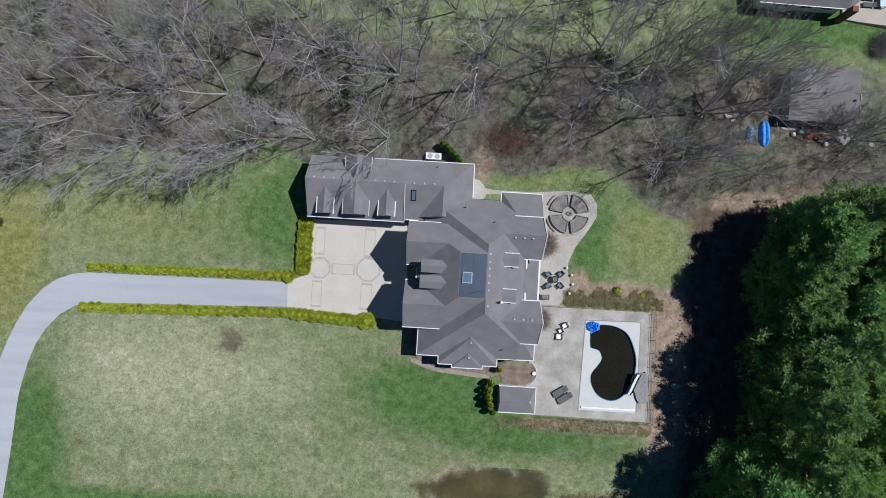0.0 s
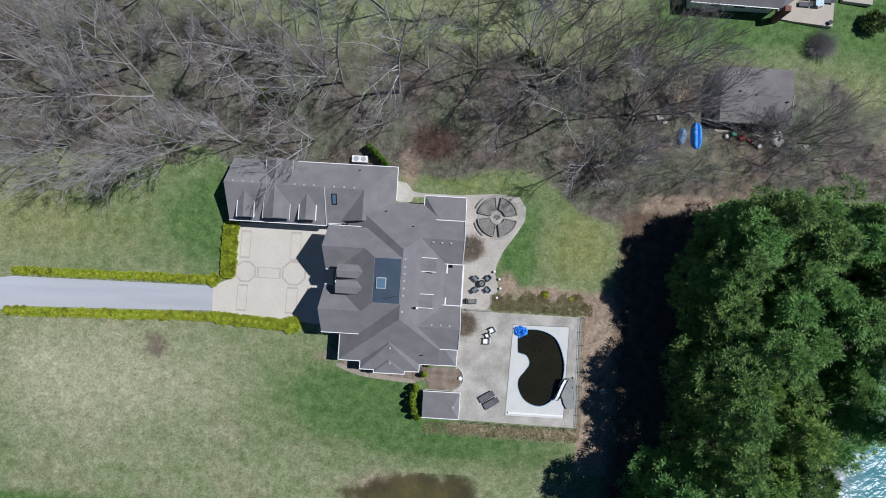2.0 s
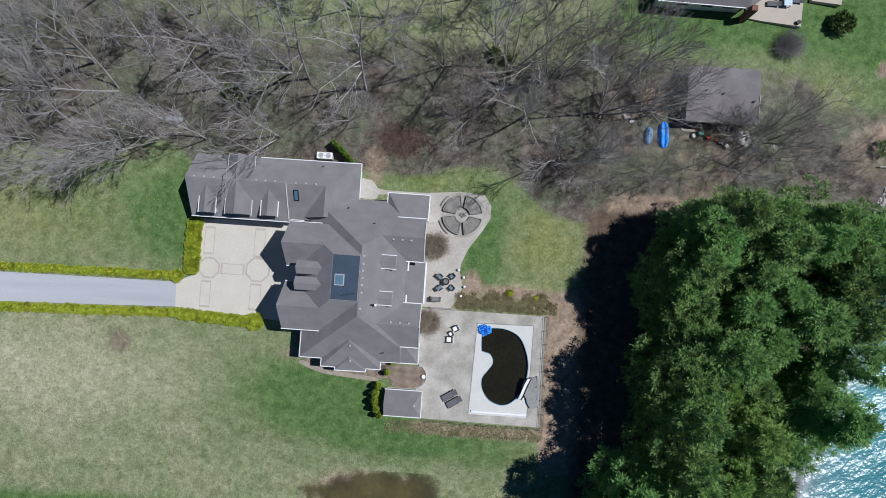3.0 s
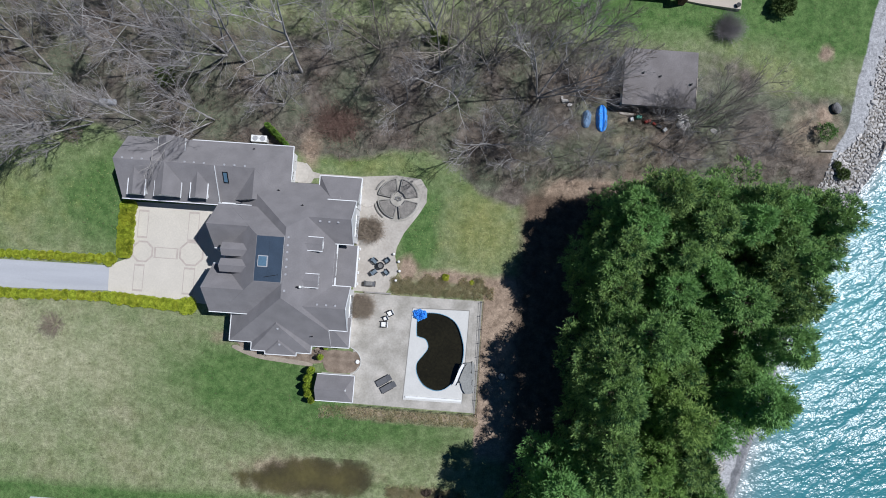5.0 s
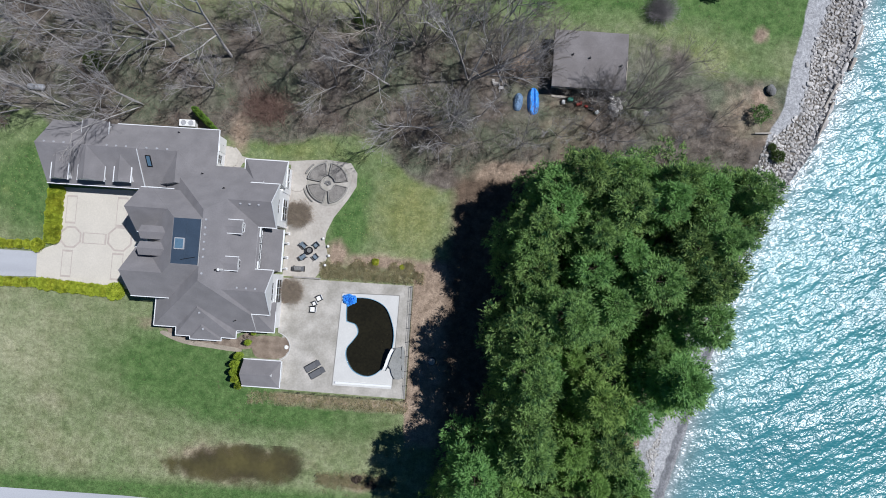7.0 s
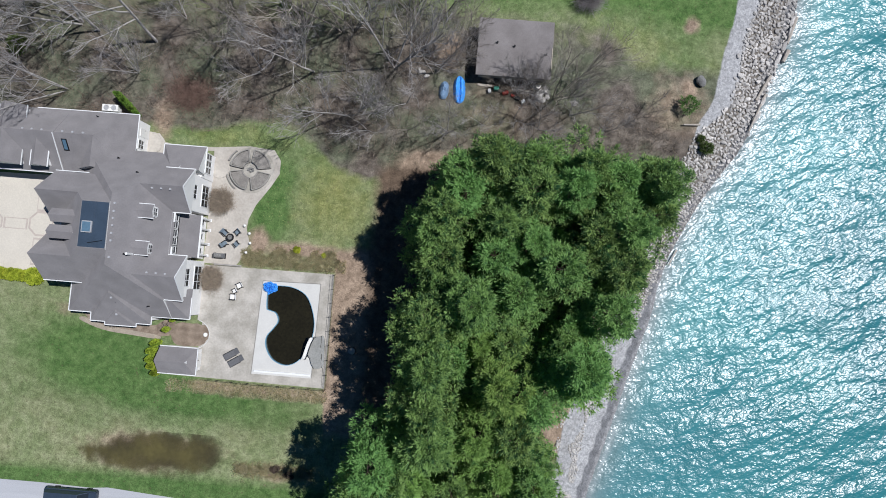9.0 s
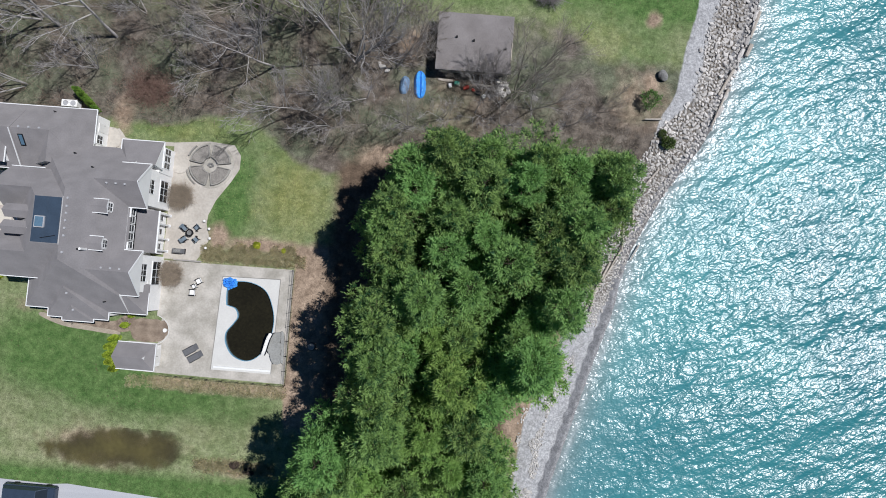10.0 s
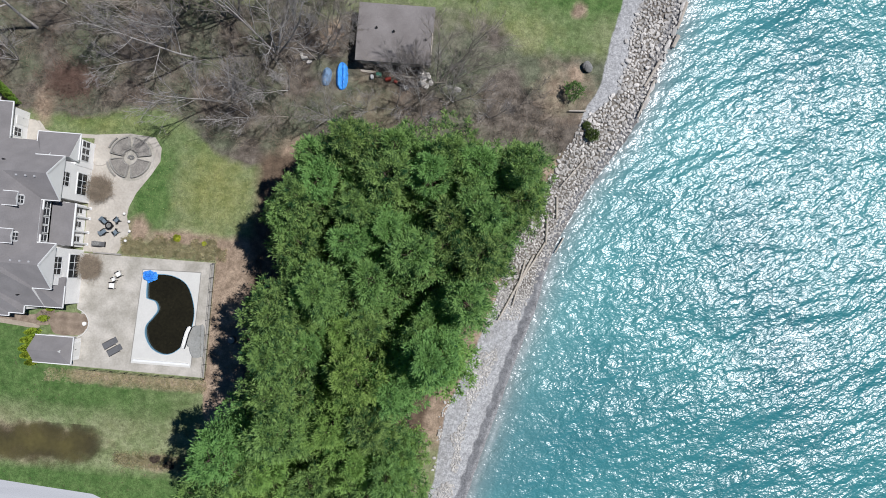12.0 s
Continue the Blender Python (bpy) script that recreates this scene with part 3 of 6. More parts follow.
court = [(-16.15, 4.9), (-4.4, 5.1), (-3.6, -7.0), (-9.6, -6.62), (-15.1, -6.36), (-18.4, -6.04), (-18.6, -2.96), (-16.4, -2.0)]
forecourt = tagged(link("forecourt", slab(court, -0.3, 0.045), COURT), "cream concrete forecourt with brown inlaid bands", "paving", kind="structure")


def ring_strip(outline, width, z0, z1):
    c = Vector((sum(p[0] for p in outline), sum(p[1] for p in outline))) / len(outline)
    inner = [tuple(Vector(p) + (c - Vector(p)).normalized() * width * 1.3) for p in outline]
    return slab(outline, z0, z1, inner)


def octagon(cx, cy, r):
    return [(cx + r * math.cos(radians(22.5 + 45 * k)), cy + r * math.sin(radians(22.5 + 45 * k))) for k in range(8)]


COURT_PANELS = [(-14.93, 2.29, 1.25, 3.42), (-11.85, -1.04, 2.92, 1.33), (-8.82, 2.37, 1.3, 3.58),
                (-14.92, -4.22, 1.25, 3.27), (-8.86, -4.22, 1.38, 3.27)]
for cx, cy, w, h in COURT_PANELS:
    o = [(cx - w / 2, cy - h / 2), (cx + w / 2, cy - h / 2), (cx + w / 2, cy + h / 2), (cx - w / 2, cy + h / 2)]
    part("inlay_band", ring_strip(o, 0.19, 0.0, 0.05), INLAY, forecourt)
for cx, cy, r in ((-14.71, -1.03, 1.4), (-8.79, -0.9, 1.6)):
    part("inlay_band", ring_strip(octagon(cx, cy, r), 0.18, 0.0, 0.053), INLAY, forecourt)

# ---- the house ----
house = thing("house", "large white house with grey shingle roofs, gables and dormers", "house")


def hull(points):
    bm = bmesh.new()
    for p in points:
        bm.verts.new(p)
    made = bmesh.ops.convex_hull(bm, input=bm.verts[:])
    loose = [v for v in bm.verts if not v.link_faces]
    bmesh.ops.delete(bm, geom=loose, context="VERTS")
    bmesh.ops.dissolve_limit(bm, angle_limit=radians(0.5), verts=bm.verts[:], edges=bm.edges[:])
    bmesh.ops.recalc_face_normals(bm, faces=bm.faces)
    bm.normal_update()
    for f in bm.faces:
        f.material_index = 0 if f.normal.z > 0.15 else 1
    return bm


def roof(top, eaves, parent=None, name="roof", drop=0.2, mats=None):
    """A roof solid: ridge points, eave points, and a fascia under the eaves."""
    pts = list(top) + list(eaves) + [(x, y, z - drop) for x, y, z in eaves]
    return part(name, hull(pts), mats or [SHINGLE, WHITE], parent or house)


def gutter(*path, w=0.09, h=0.12, parent=None, name="gutter"):
    for p, q in zip(path, path[1:]):
        part(name, bar(p, q, w, h), WHITE, parent or house, "white gutter")


def wall(x0, x1, y0, y1, z0, z1, parent=None, mat=None):
    return part("wall", box(x0, x1, y0, y1, z0, z1), mat or SIDING, parent or house)


def window(at, w, h, facing, parent=None, cols=2, rows=2):
    """A framed window; facing: degrees of its outward normal from +x."""
    t = 0.09
    a, b = w / 2, h / 2
    fb = slab([(-a - t, -b - t), (a + t, -b - t), (a + t, b + t), (-a - t, b + t)], -0.03, 0.06, [(-a, -b), (a, -b), (a, b), (-a, b)])
    bmesh.ops.transform(fb, matrix=Matrix(((0, 0, 1, 0), (1, 0, 0, 0), (0, 1, 0, 0), (0, 0, 0, 1))), verts=fb.verts)
    fr = part("window", fb, WHITE, parent or house, "white framed window")
    for k in range(1, cols):
        y = -a + w * k / cols
        part("glazing_bar", box(0.0, 0.035, y - 0.03, y + 0.03, -b, b), WHITE, fr)
    for k in range(1, rows):
        z = -b + h * k / rows
        part("glazing_bar", box(0.0, 0.033, -a, a, z - 0.025, z + 0.025), WHITE, fr)
    part("pane", box(-0.02, 0.012, -w / 2, w / 2, -h / 2, h / 2), GLASS, fr, "dark window glass")
    fr.matrix_local = pose(*at, 0, 0, facing)
    return fr


# main hips: the tall core, the long body and its wings
roof([(2.0, -3.4, 10.9), (4.9, -3.4, 10.9), (2.0, 1.45, 10.9), (4.9, 1.45, 10.9)],
     [(-2.6, -7.1, 6.3), (4.9, -7.1, 6.3), (-2.6, 4.8, 6.3), (4.9, 4.8, 6.3)])
roof([(4.98, -4.95, 10.84), (4.98, 2.45, 10.84), (9.5, 5.98, 6.4), (9.5, -8.45, 6.4)],
     [(-2.1, -10.43, 3.9), (9.5, -10.43, 3.85), (-2.1, 8.15, 3.7), (9.5, 8.15, 3.7)])
roof([(-3.9, 2.35, 9.64), (0.95, 2.35, 9.62)], [(-3.9, 4.84, 6.25), (-3.9, -0.08, 6.25), (0.85, 4.76, 6.25), (0.85, -0.08, 6.25)], name="gable_roof")
roof([(-3.9, -4.42, 9.6), (0.95, -4.42, 9.57)], [(-3.9, -7.14, 6.25), (-3.9, -1.85, 6.25), (0.85, -7.06, 6.25), (0.85, -1.85, 6.25)], name="gable_roof")
roof([(5, 3.85, 9.08), (11.45, 3.85, 9.08)], [(5, 6.13, 6.2), (11.45, 6.13, 6.2), (5, 1.3, 6.35), (11.45, 1.3, 6.35)], name="gable_roof")
roof([(5, -5.75, 9.0), (11.5, -5.75, 9.0)], [(5, -3.4, 6.3), (11.5, -3.4, 6.3), (5, -8.26, 6.3), (11.5, -8.26, 6.3)], name="gable_roof")
roof([(7.5, -7.6, 6.9), (9.5, -7.6, 6.9)], [(7.5, -10.4, 3.83), (11.5, -10.36, 3.83), (11.5, -7.0, 3.83), (7.5, -7.0, 3.83)], name="hip_roof", mats=[SHINGLE, SHINGLE])
roof([(8.6, 6.2, 5.95), (11.55, 6.2, 5.6)], [(6.76, 9.12, 3.85), (11.55, 9.12, 3.85), (11.55, 6.0, 3.85), (6.76, 7.6, 3.85)], name="hip_roof")
roof([(9.4, -3.45, 4.35), (9.4, 1.35, 4.35)], [(11.65, -3.45, 3.6), (11.65, 1.35, 3.6), (9.4, -3.45, 3.6), (9.4, 1.35, 3.6)], name="porch_roof")
# bay on the lawn side
roof([(3.85, -7.95, 7.3), (3.85, -6.8, 7.3)], [(0.42, -11.35, 3.83), (7.22, -11.3, 3.83), (7.22, -8.5, 3.83), (0.42, -8.5, 3.83)], name="hip_roof")
roof([(3.78, -10.1, 5.35), (3.78, -9.0, 5.35)], [(2.03, -11.7, 3.75), (5.54, -11.68, 3.75), (5.54, -10, 3.75), (2.03, -10, 3.75)], name="hip_roof")
# garage wing, its hipped end and the cross gable
roof([(-16.0, 9.05, 6.6), (-4.5, 9.05, 6.6)], [(-16.0, 12.25, 3.5), (-4.5, 12.25, 3.5), (-16.0, 4.97, 3.5), (-4.5, 4.97, 3.5)], name="garage_roof", mats=[SHINGLE, SHINGLE])
part("gable_wall", hull([(x, y, z) for x in (-15.98, -16.03) for y, z in ((5.3, 3.4), (11.9, 3.4), (9.05, 6.35))]), [SIDING, SIDING], house, "white gable wall")
roof([(-4.7, 9.05, 6.46), (-0.15, 9.05, 6.46)], [(-4.7, 12.28, 3.45), (3.32, 12.3, 3.6), (3.32, 5.3, 3.6), (-4.7, 5.3, 3.45)], name="garage_roof")
roof([(-0.15, 8.98, 6.44), (-0.15, 5.6, 6.44)], [(-3.05, 8.98, 3.6), (3.3, 8.98, 3.62), (3.3, 5.6, 3.62), (-3.05, 5.6, 3.6)], name="garage_roof")
roof([(-10.2, 5.35, 6.62), (-10.2, 12.1, 6.62)], [(-11.75, 5.35, 5.05), (-8.65, 5.35, 5.05), (-11.75, 12.1, 5.05), (-8.65, 12.1, 5.05)], name="gable_roof", drop=0.14)
part("flashing", bar((-4.6, 5.0, 3.62), (-4.6, 9.0, 6.6), 0.07, 0.12), WHITE, house, "white metal flashing")

# walls
wall(-15.7, 3.0, 5.42, 11.9, 0, 3.45)
wall(-3.55, 9.5, 0.25, 4.4, 0, 6.15)
wall(-3.55, 9.5, -6.7, -2.2, 0, 6.15)
wall(-2.3, 9.5, -2.3, 0.3, 0, 6.15)
wall(0.2, 9.48, 4.3, 7.8, 0, 3.6)
wall(-1.75, 11.15, -10.05, -6.6, 0, 3.7)
wall(9.4, 11.1, 1.7, 5.8, 0, 6.2)
wall(9.4, 11.12, -7.9, -3.8, 0, 6.2)
wall(7.1, 11.2, 5.7, 8.75, 0, 3.75)
wall(9.4, 10.9, -3.5, 1.4, 0, 3.6)
wall(0.8, 6.85, -10.95, -10.0, 0, 3.7)
wall(2.4, 5.15, -11.3, -10.9, 0, 3.6)
wall(-11.4, -9.0, 5.6, 11.85, 3.3, 5.0)

# dormers
def gable_dormer(x, y, facing, w, length, eave, ridge, base, win):
    ax = Vector((math.cos(radians(facing)), math.sin(radians(facing)), 0))
    sd = Vector((-ax.y, ax.x, 0))
    f = Vector((x, y, 0))
    b = f - ax * length

    def pt(o, s, z):
        return tuple(o + sd * s + Vector((0, 0, z)))
    h = w / 2
    body = part("dormer", hull([pt(o, s, z) for o in (f - ax * 0.22, b) for s in (-h + 0.18, h - 0.18) for z in (base, eave)] + [pt(f - ax * 0.22, 0, ridge - 0.15), pt(b, 0, ridge - 0.15)]), [SIDING, SIDING], house, "white dormer")
    pts = [pt(f, 0, ridge), pt(b, 0, ridge)]
    ev = [pt(o, s, eave) for o in (f, b) for s in (-h, h)]
    roof(pts, ev, body, "dormer_roof", 0.1)
    for s in (-h, h):
        if facing != 180:
            gutter(pt(f + ax * 0.05, s, eave - 0.02), pt(b, s, eave - 0.02), w=0.13 if facing == -90 else 0.075, h=0.12, parent=body, name="eave_board")
    m = f - ax * 0.2
    window((m.x, m.y, (base + eave) / 2 + 0.15), win[0], win[1], facing, body)
    return body


gable_dormer(-13.74, 5.3, -90, 1.95, 3.2, 5.1, 6.05, 3.7, (1.1, 1.0))
gable_dormer(-6.63, 5.38, -90, 1.95, 3.2, 5.1, 6.05, 3.7, (1.1, 1.0))
gable_dormer(-2.15, -0.2, 180, 1.45, 2.9, 9.0, 9.65, 6.4, (0.8, 1.6))
gable_dormer(-2.2, -1.93, 180, 1.45, 2.9, 9.0, 9.65, 6.4, (0.8, 1.6))
gable_dormer(8.55, 1.0, 0, 1.5, 2.3, 8.85, 9.15, 7.0, (0.75, 1.0))
gable_dormer(8.4, -2.95, 0, 1.5, 2.3, 8.85, 9.15, 7.0, (0.75, 1.0))
window((-10.2, 5.56, 4.4), 1.9, 1.0, -90, cols=3)
window((-10.2, 11.88, 4.4), 1.2, 1.0, 90)
for x in (-11.72, -8.68):
    gutter((x, 5.28, 5.03), (x, 7.3, 5.03))
    gutter((x, 10.7, 5.03), (x, 12.15, 5.03))

# eaves and gable edges in white
gutter((-16.05, 4.93, 3.46), (-4.6, 4.93, 3.46))
gutter((-4.45, 5.24, 3.42), (-2.9, 5.24, 3.42))
gutter((-8.5, 12.3, 3.46), (3.36, 12.34, 3.52), (3.38, 8.4, 3.52))
gutter((-3.9, 4.9, 6.2), (-0.2, 4.9, 6.2), w=0.08)
gutter((-3.9, -0.12, 6.2), (-2.9, -0.12, 6.2))
gutter((-2.7, -0.4, 6.2), (-2.7, -1.6, 6.2))
gutter((-3.9, -1.8, 6.2), (-3.2, -1.8, 6.2))
gutter((-3.95, -7.18, 6.2), (0.7, -7.18, 6.2))
gutter((-2.16, -7.3, 3.84), (-2.16, -10.48, 3.84), (0.38, -10.48, 3.84), (0.38, -11.4, 3.8), (2.0, -11.4, 3.8), (2.0, -11.75, 3.72), (5.58, -11.73, 3.72), (5.58, -11.36, 3.8), (7.26, -11.36, 3.8), (7.26, -10.46, 3.8), (11.55, -10.42, 3.8), (11.55, -8.0, 3.8))
gutter((9.2, -8.32, 6.25), (11.55, -8.32, 6.25))
gutter((9.2, -3.36, 6.25), (11.55, -3.36, 6.25))
gutter((9.3, 1.26, 6.3), (11.5, 1.26, 6.3))
gutter((8.2, 6.2, 6.15), (11.5, 6.2, 6.15))
for yc, a, b, x, top in ((3.85, 6.13, 1.3, 11.5, 9.04), (-5.75, -3.4, -8.26, 11.55, 8.96)):
    gutter((x, a, 6.2), (x, yc, top), (x, b, 6.25), w=0.1, h=0.2, name="rake_board")
gutter((9.78, -3.4, 6.35), (9.78, -2.5, 6.35), w=0.16)
part("eave", box(9.4, 9.74, -3.3, 1.24, 6.16, 6.34), SHINGLE, house)
gutter((9.78, 0.2, 6.35), (9.78, 1.3, 6.35), w=0.16)
gutter((11.7, -3.45, 3.57), (11.7, 1.35, 3.57), w=0.18)
gutter((6.7, 7.6, 3.82), (6.7, 9.17, 3.82), (11.6, 9.17, 3.82), (11.6, 6.2, 3.82))

# windows and doors that look to the lake
for y, z, w, h, c in ((3.85, 5.2, 1.5, 1.5, 3), (3.7, 1.9, 2.4, 1.9, 3)):
    window((11.12, y, z), w, h, 0, cols=c)
for y, z, w, h, c in ((-5.75, 5.0, 1.9, 1.5, 3), (-5.75, 1.8, 2.6, 2.0, 3)):
    window((11.14, y, z), w, h, 0, cols=c)
for y in (-2.8, -1.85, -0.95, 0.0, 0.85):
    window((9.52, y, 5.35), 0.7, 1.1, 0, cols=1, rows=2)
for y in (-2.6, -0.9, 0.7):
    window((10.92, y, 1.5), 0.6, 1.2, 0, cols=1, rows=2)
for y in (-3.1, -1.75, -0.1, 1.1):
    post = part("column", tube((11.4, y, 0.0), (11.4, y, 3.6), 0.11, 0.1, 14), WHITE, house, "white round porch column")
    part("column_base", box(11.24, 11.56, y - 0.16, y + 0.16, 0.0, 0.2, bevel=0.02), WHITE, post)
for y in (6.7, 7.5, 8.3):
    window((11.22, y, 2.0), 0.6, 1.5, 0, cols=1, rows=2)
door = part("door", box(0, 0.06, -0.5, 0.5, 0, 2.1), PLASTIC, house, "white garden door")
door.matrix_local = pose(3.0, 10.6, 0.2)
part("doorknob", tube((0.06, 0.38, 1.0), (0.12, 0.38, 1.0), 0.035, 0.03), DARKMETAL, door)
window((3.02, 9.2, 1.9), 0.9, 1.2, 0)

# roof deck, rooflights, vents and pipes
VENTGREY = material("grey_vent", (0.36, 0.36, 0.37), 0.6, spread=0.1, scale=4, fine=20, bump=0.05)
deck_roof = part("roof_deck", box(2.06, 4.86, -3.34, 1.39, 10.82, 10.93), MEMBRANE, house, "blue grey membrane roof deck")
for a, b in (((3.45, -3.3, 10.94), (3.45, 1.35, 10.94)),):
    part("seam", bar(a, b, 0.06, 0.03), MEMBRANE, deck_roof)
sk = part("skylight", box(2.35, 3.4, -1.85, -0.65, 10.93, 11.15, bevel=0.03), VENTGREY, house, "square rooflight with a pale kerb")
part("pane", box(2.45, 3.3, -1.75, -0.75, 11.15, 11.18), SKYGLASS, sk)
LIFT = 0.80


def on_roof(x0, x1, y0, y1, up, thick):
    return hull([(x, y, 3.45 + (y - 5.3) * LIFT + d) for x in (x0, x1) for y in (y0, y1) for d in (up, up - thick)])


sk = part("skylight", on_roof(-3.87, -3.28, 7.3, 8.45, 0.12, 0.3), [DARKMETAL, DARKMETAL], house, "long rooflight with a dark frame")
part("pane", on_roof(-3.77, -3.38, 7.4, 8.35, 0.14, 0.1), [SKYGLASS, SKYGLASS], sk)


def roof_vent(x, y, z):
    v = part("roof_vent", box(-0.11, 0.11, -0.11, 0.11, -0.2, 0.1, bevel=0.03), VENTGREY, house, "small pale roof vent")
    v.location = (x, y, z)


for x in (-15.0, -13.9, -12.8, -8.0, -6.95, -5.85, -3.57, -2.42, -1.27):
    roof_vent(x, 9.2, 6.42)
for y in (1.42, 0.58, -0.14, -0.91, -1.69, -2.47, -4.18):
    roof_vent(5.24, y, 10.58)
for x in (8.07, 9.05, 10.02):
    roof_vent(x, 3.5, 8.72)
    roof_vent(x + 0.35, -5.48, 8.7)
roof_vent(3.95, -8.5, 6.75)
roof_vent(3.9, -10.4, 5.1)
for x, y, z, h in ((-1.0, 11.6, 4.3, 0.3), (2.5, 6.9, 5.5, 0.3), (5.8, 5.2, 7.6, 0.3), (4.2, -9.0, 5.9, 0.3), (7.6, -9.2, 5.7, 0.3)):
    part("vent_pipe", tube((x, y, z - 0.3), (x, y, z + h), 0.06, 0.06), DARKMETAL, house, "short dark vent pipe")
part("flue", tube((6.78, -3.68, 8.8), (6.78, -3.68, 10.2), 0.14, 0.14, 12), PLASTIC, house, "white flue with a cap")
part("flue", tube((6.35, -3.72, 9.2), (6.35, -3.72, 9.9), 0.09, 0.09, 10), DARKMETAL, house, "dark flue")
part("aerial", bar((3.1, -2.9, 11.05), (4.6, -2.55, 11.05), 0.05, 0.05), DARKMETAL, house, "fallen aerial on the roof deck")

# garden building by the pool
cabana = thing("pool_house", "small white pool house with a grey gabled roof", "pool house")
roof([(7.9, -15.3, 3.7), (11.3, -15.3, 3.7)], [(7.9, -13.78, 2.3), (12.2, -13.78, 2.3), (7.9, -16.8, 2.3), (12.2, -16.8, 2.3)], cabana)
part("wall", box(8.15, 11.85, -16.5, -14.05, -0.1, 2.25), SIDING, cabana)
part("gable_vent", hull([(11.55, -15.75, 2.95), (11.55, -14.85, 2.95), (11.5, -15.3, 3.65), (11.2, -15.75, 2.9), (11.2, -14.85, 2.9), (11.15, -15.3, 3.62)]), [WHITE, WHITE], cabana, "white gable vent")
for p in (((7.85, -13.74, 2.28), (12.25, -13.74, 2.28)), ((12.25, -13.7, 2.28), (12.25, -16.88, 2.28)), ((12.25, -16.85, 2.28), (7.85, -16.85, 2.28))):
    gutter(*p, parent=cabana)
gd = part("double_door", box(11.85, 11.9, -16.1, -14.5, 0.06, 2.1), PLASTIC, cabana, "white double door")
part("handle", box(11.9, 11.95, -15.33, -15.27, 0.95, 1.15), DARKMETAL, gd)

# ---- pool terrace ----
POOL = rounded([(18.95, -6.4), (19.6, -5.98), (21.7, -5.94), (23.5, -6.75), (24.45, -8.45), (24.85, -10.5), (24.4, -13.0), (23.2, -14.65), (21.8, -15.2), (20.25, -14.65), (19.35, -13.35), (19.25, -12.05), (19.95, -11.0), (20.45, -10.1), (20.1, -9.2), (19.3, -8.93), (18.97, -8.6)], 5)


def grown(outline, d):
    out, k = [], len(outline)
    for i in range(k):
        t = Vector(outline[(i + 1) % k]) - Vector(outline[i - 1])
        out.append((outline[i][0] - t.y / t.length * d, outline[i][1] + t.x / t.length * d))
    return out


area = sum(a[0] * b[1] - b[0] * a[1] for a, b in zip(POOL, POOL[1:] + POOL[:1]))
OUT = -1 if area > 0 else 1
deck_line = [(11.0, -4.15), (26.4, -4.1), (26.55, -17.5), (8.0, -17.3), (8.0, -13.9), (11.4, -13.9), (11.6, -10.9), (11.0, -10.7)]
inner_line = [(18.3, -5.5), (25.15, -5.35), (25.0, -16.45), (17.9, -16.45)]
terrace = tagged(link("pool_terrace", slab(deck_line, -0.4, 0.05, inner_line), DECK), "weathered grey concrete pool terrace", "terrace", kind="structure")
tagged(link("pool_surround", slab(inner_line, -0.4, 0.065, POOL), COPING), "pale concrete pool surround", "paving", kind="structure")
pool = thing("swimming_pool", "kidney shaped pool filled with dark murky water", "swimming pool")
part("pool_wall", slab(grown(POOL, 0.03 * OUT), -2.1, 0.055, grown(POOL, -0.07 * OUT)), POOLWALL, pool, "pale blue plaster pool wall")
part("water_surface", slab(grown(POOL, 0.05 * OUT), -2.1, -0.32), POOLWATER, pool, "dark still pool water")
for a, b in (((18.3, -5.5), (25.15, -5.35)), ((25.15, -5.35), (25.0, -16.45)), ((18.3, -5.5), (17.9, -16.45))):
    part("joint", bar((*a, 0.06), (*b, 0.06), 0.09, 0.03), CURB, terrace, "dark joint")
border = [(17.75, -4.95), (25.75, -4.8), (25.6, -16.9), (17.35, -16.9)]
for a, b in zip(border, border[1:] + border[:1]):
    part("joint", bar((*a, 0.052), (*b, 0.052), 0.07, 0.02), DECK, terrace, "worn paving joint")
bench = tagged(link("pool_bench", box(18.2, 24.9, -16.2, -15.98, 0.04, 0.26, bevel=0.03), WHITE), "long white painted low bench beside the pool", "bench")

# fence
fence = thing("fence", "black metal fence along the terrace edge", "fence")
line = [(26.7, -4.2), (26.75, -10.7), (26.8, -17.6)]
south = [(26.8, -17.6), (19.5, -17.62), (12.4, -17.5)]
for path in (line, south):
    for p, q in zip(path, path[1:]):
        k = max(2, round((Vector(q) - Vector(p)).length / 1.8))
        for s in range(k):
            c = Vector(p).lerp(Vector(q), s / k)
            part("post", box(c.x - 0.022, c.x + 0.022, c.y - 0.022, c.y + 0.022, -0.3, 1.2), DARKMETAL, fence)
        for z in (0.2, 1.1):
            part("rail", bar((*p, z), (*q, z), 0.022, 0.03), DARKMETAL, fence)
part("kerb", box(26.42, 26.62, -17.5, -4.1, -0.3, 0.12), CURB, fence, "worn concrete kerb")

# ---- patio, garden ring and beds ----
patio_line = [(11.0, 9.9), (15.2, 10.35), (18.2, 10.1), (19.05, 8.9), (19.05, 7.3), (18.2, 5.75), (16.6, 3.4), (15.85, 1.6), (15.75, 0.5), (16.25, -1.2), (15.7, -2.8), (14.9, -3.95), (11.0, -3.95)]
patio = tagged(link("patio", slab(patio_line, -0.3, 0.04), PATIO), "pale concrete patio behind the house", "patio", kind="structure")
tagged(link("garden_path", slab([(3.3, 10.9), (4.2, 11.1), (4.75, 10.5), (5.0, 10.1), (5.9, 9.9), (11.0, 9.9), (11.0, 9.45), (6.3, 9.4), (5.2, 9.3), (4.9, 8.7), (3.3, 8.6)], -0.2, 0.03), PATIO), "pale concrete path round the house corner", "path", kind="structure")
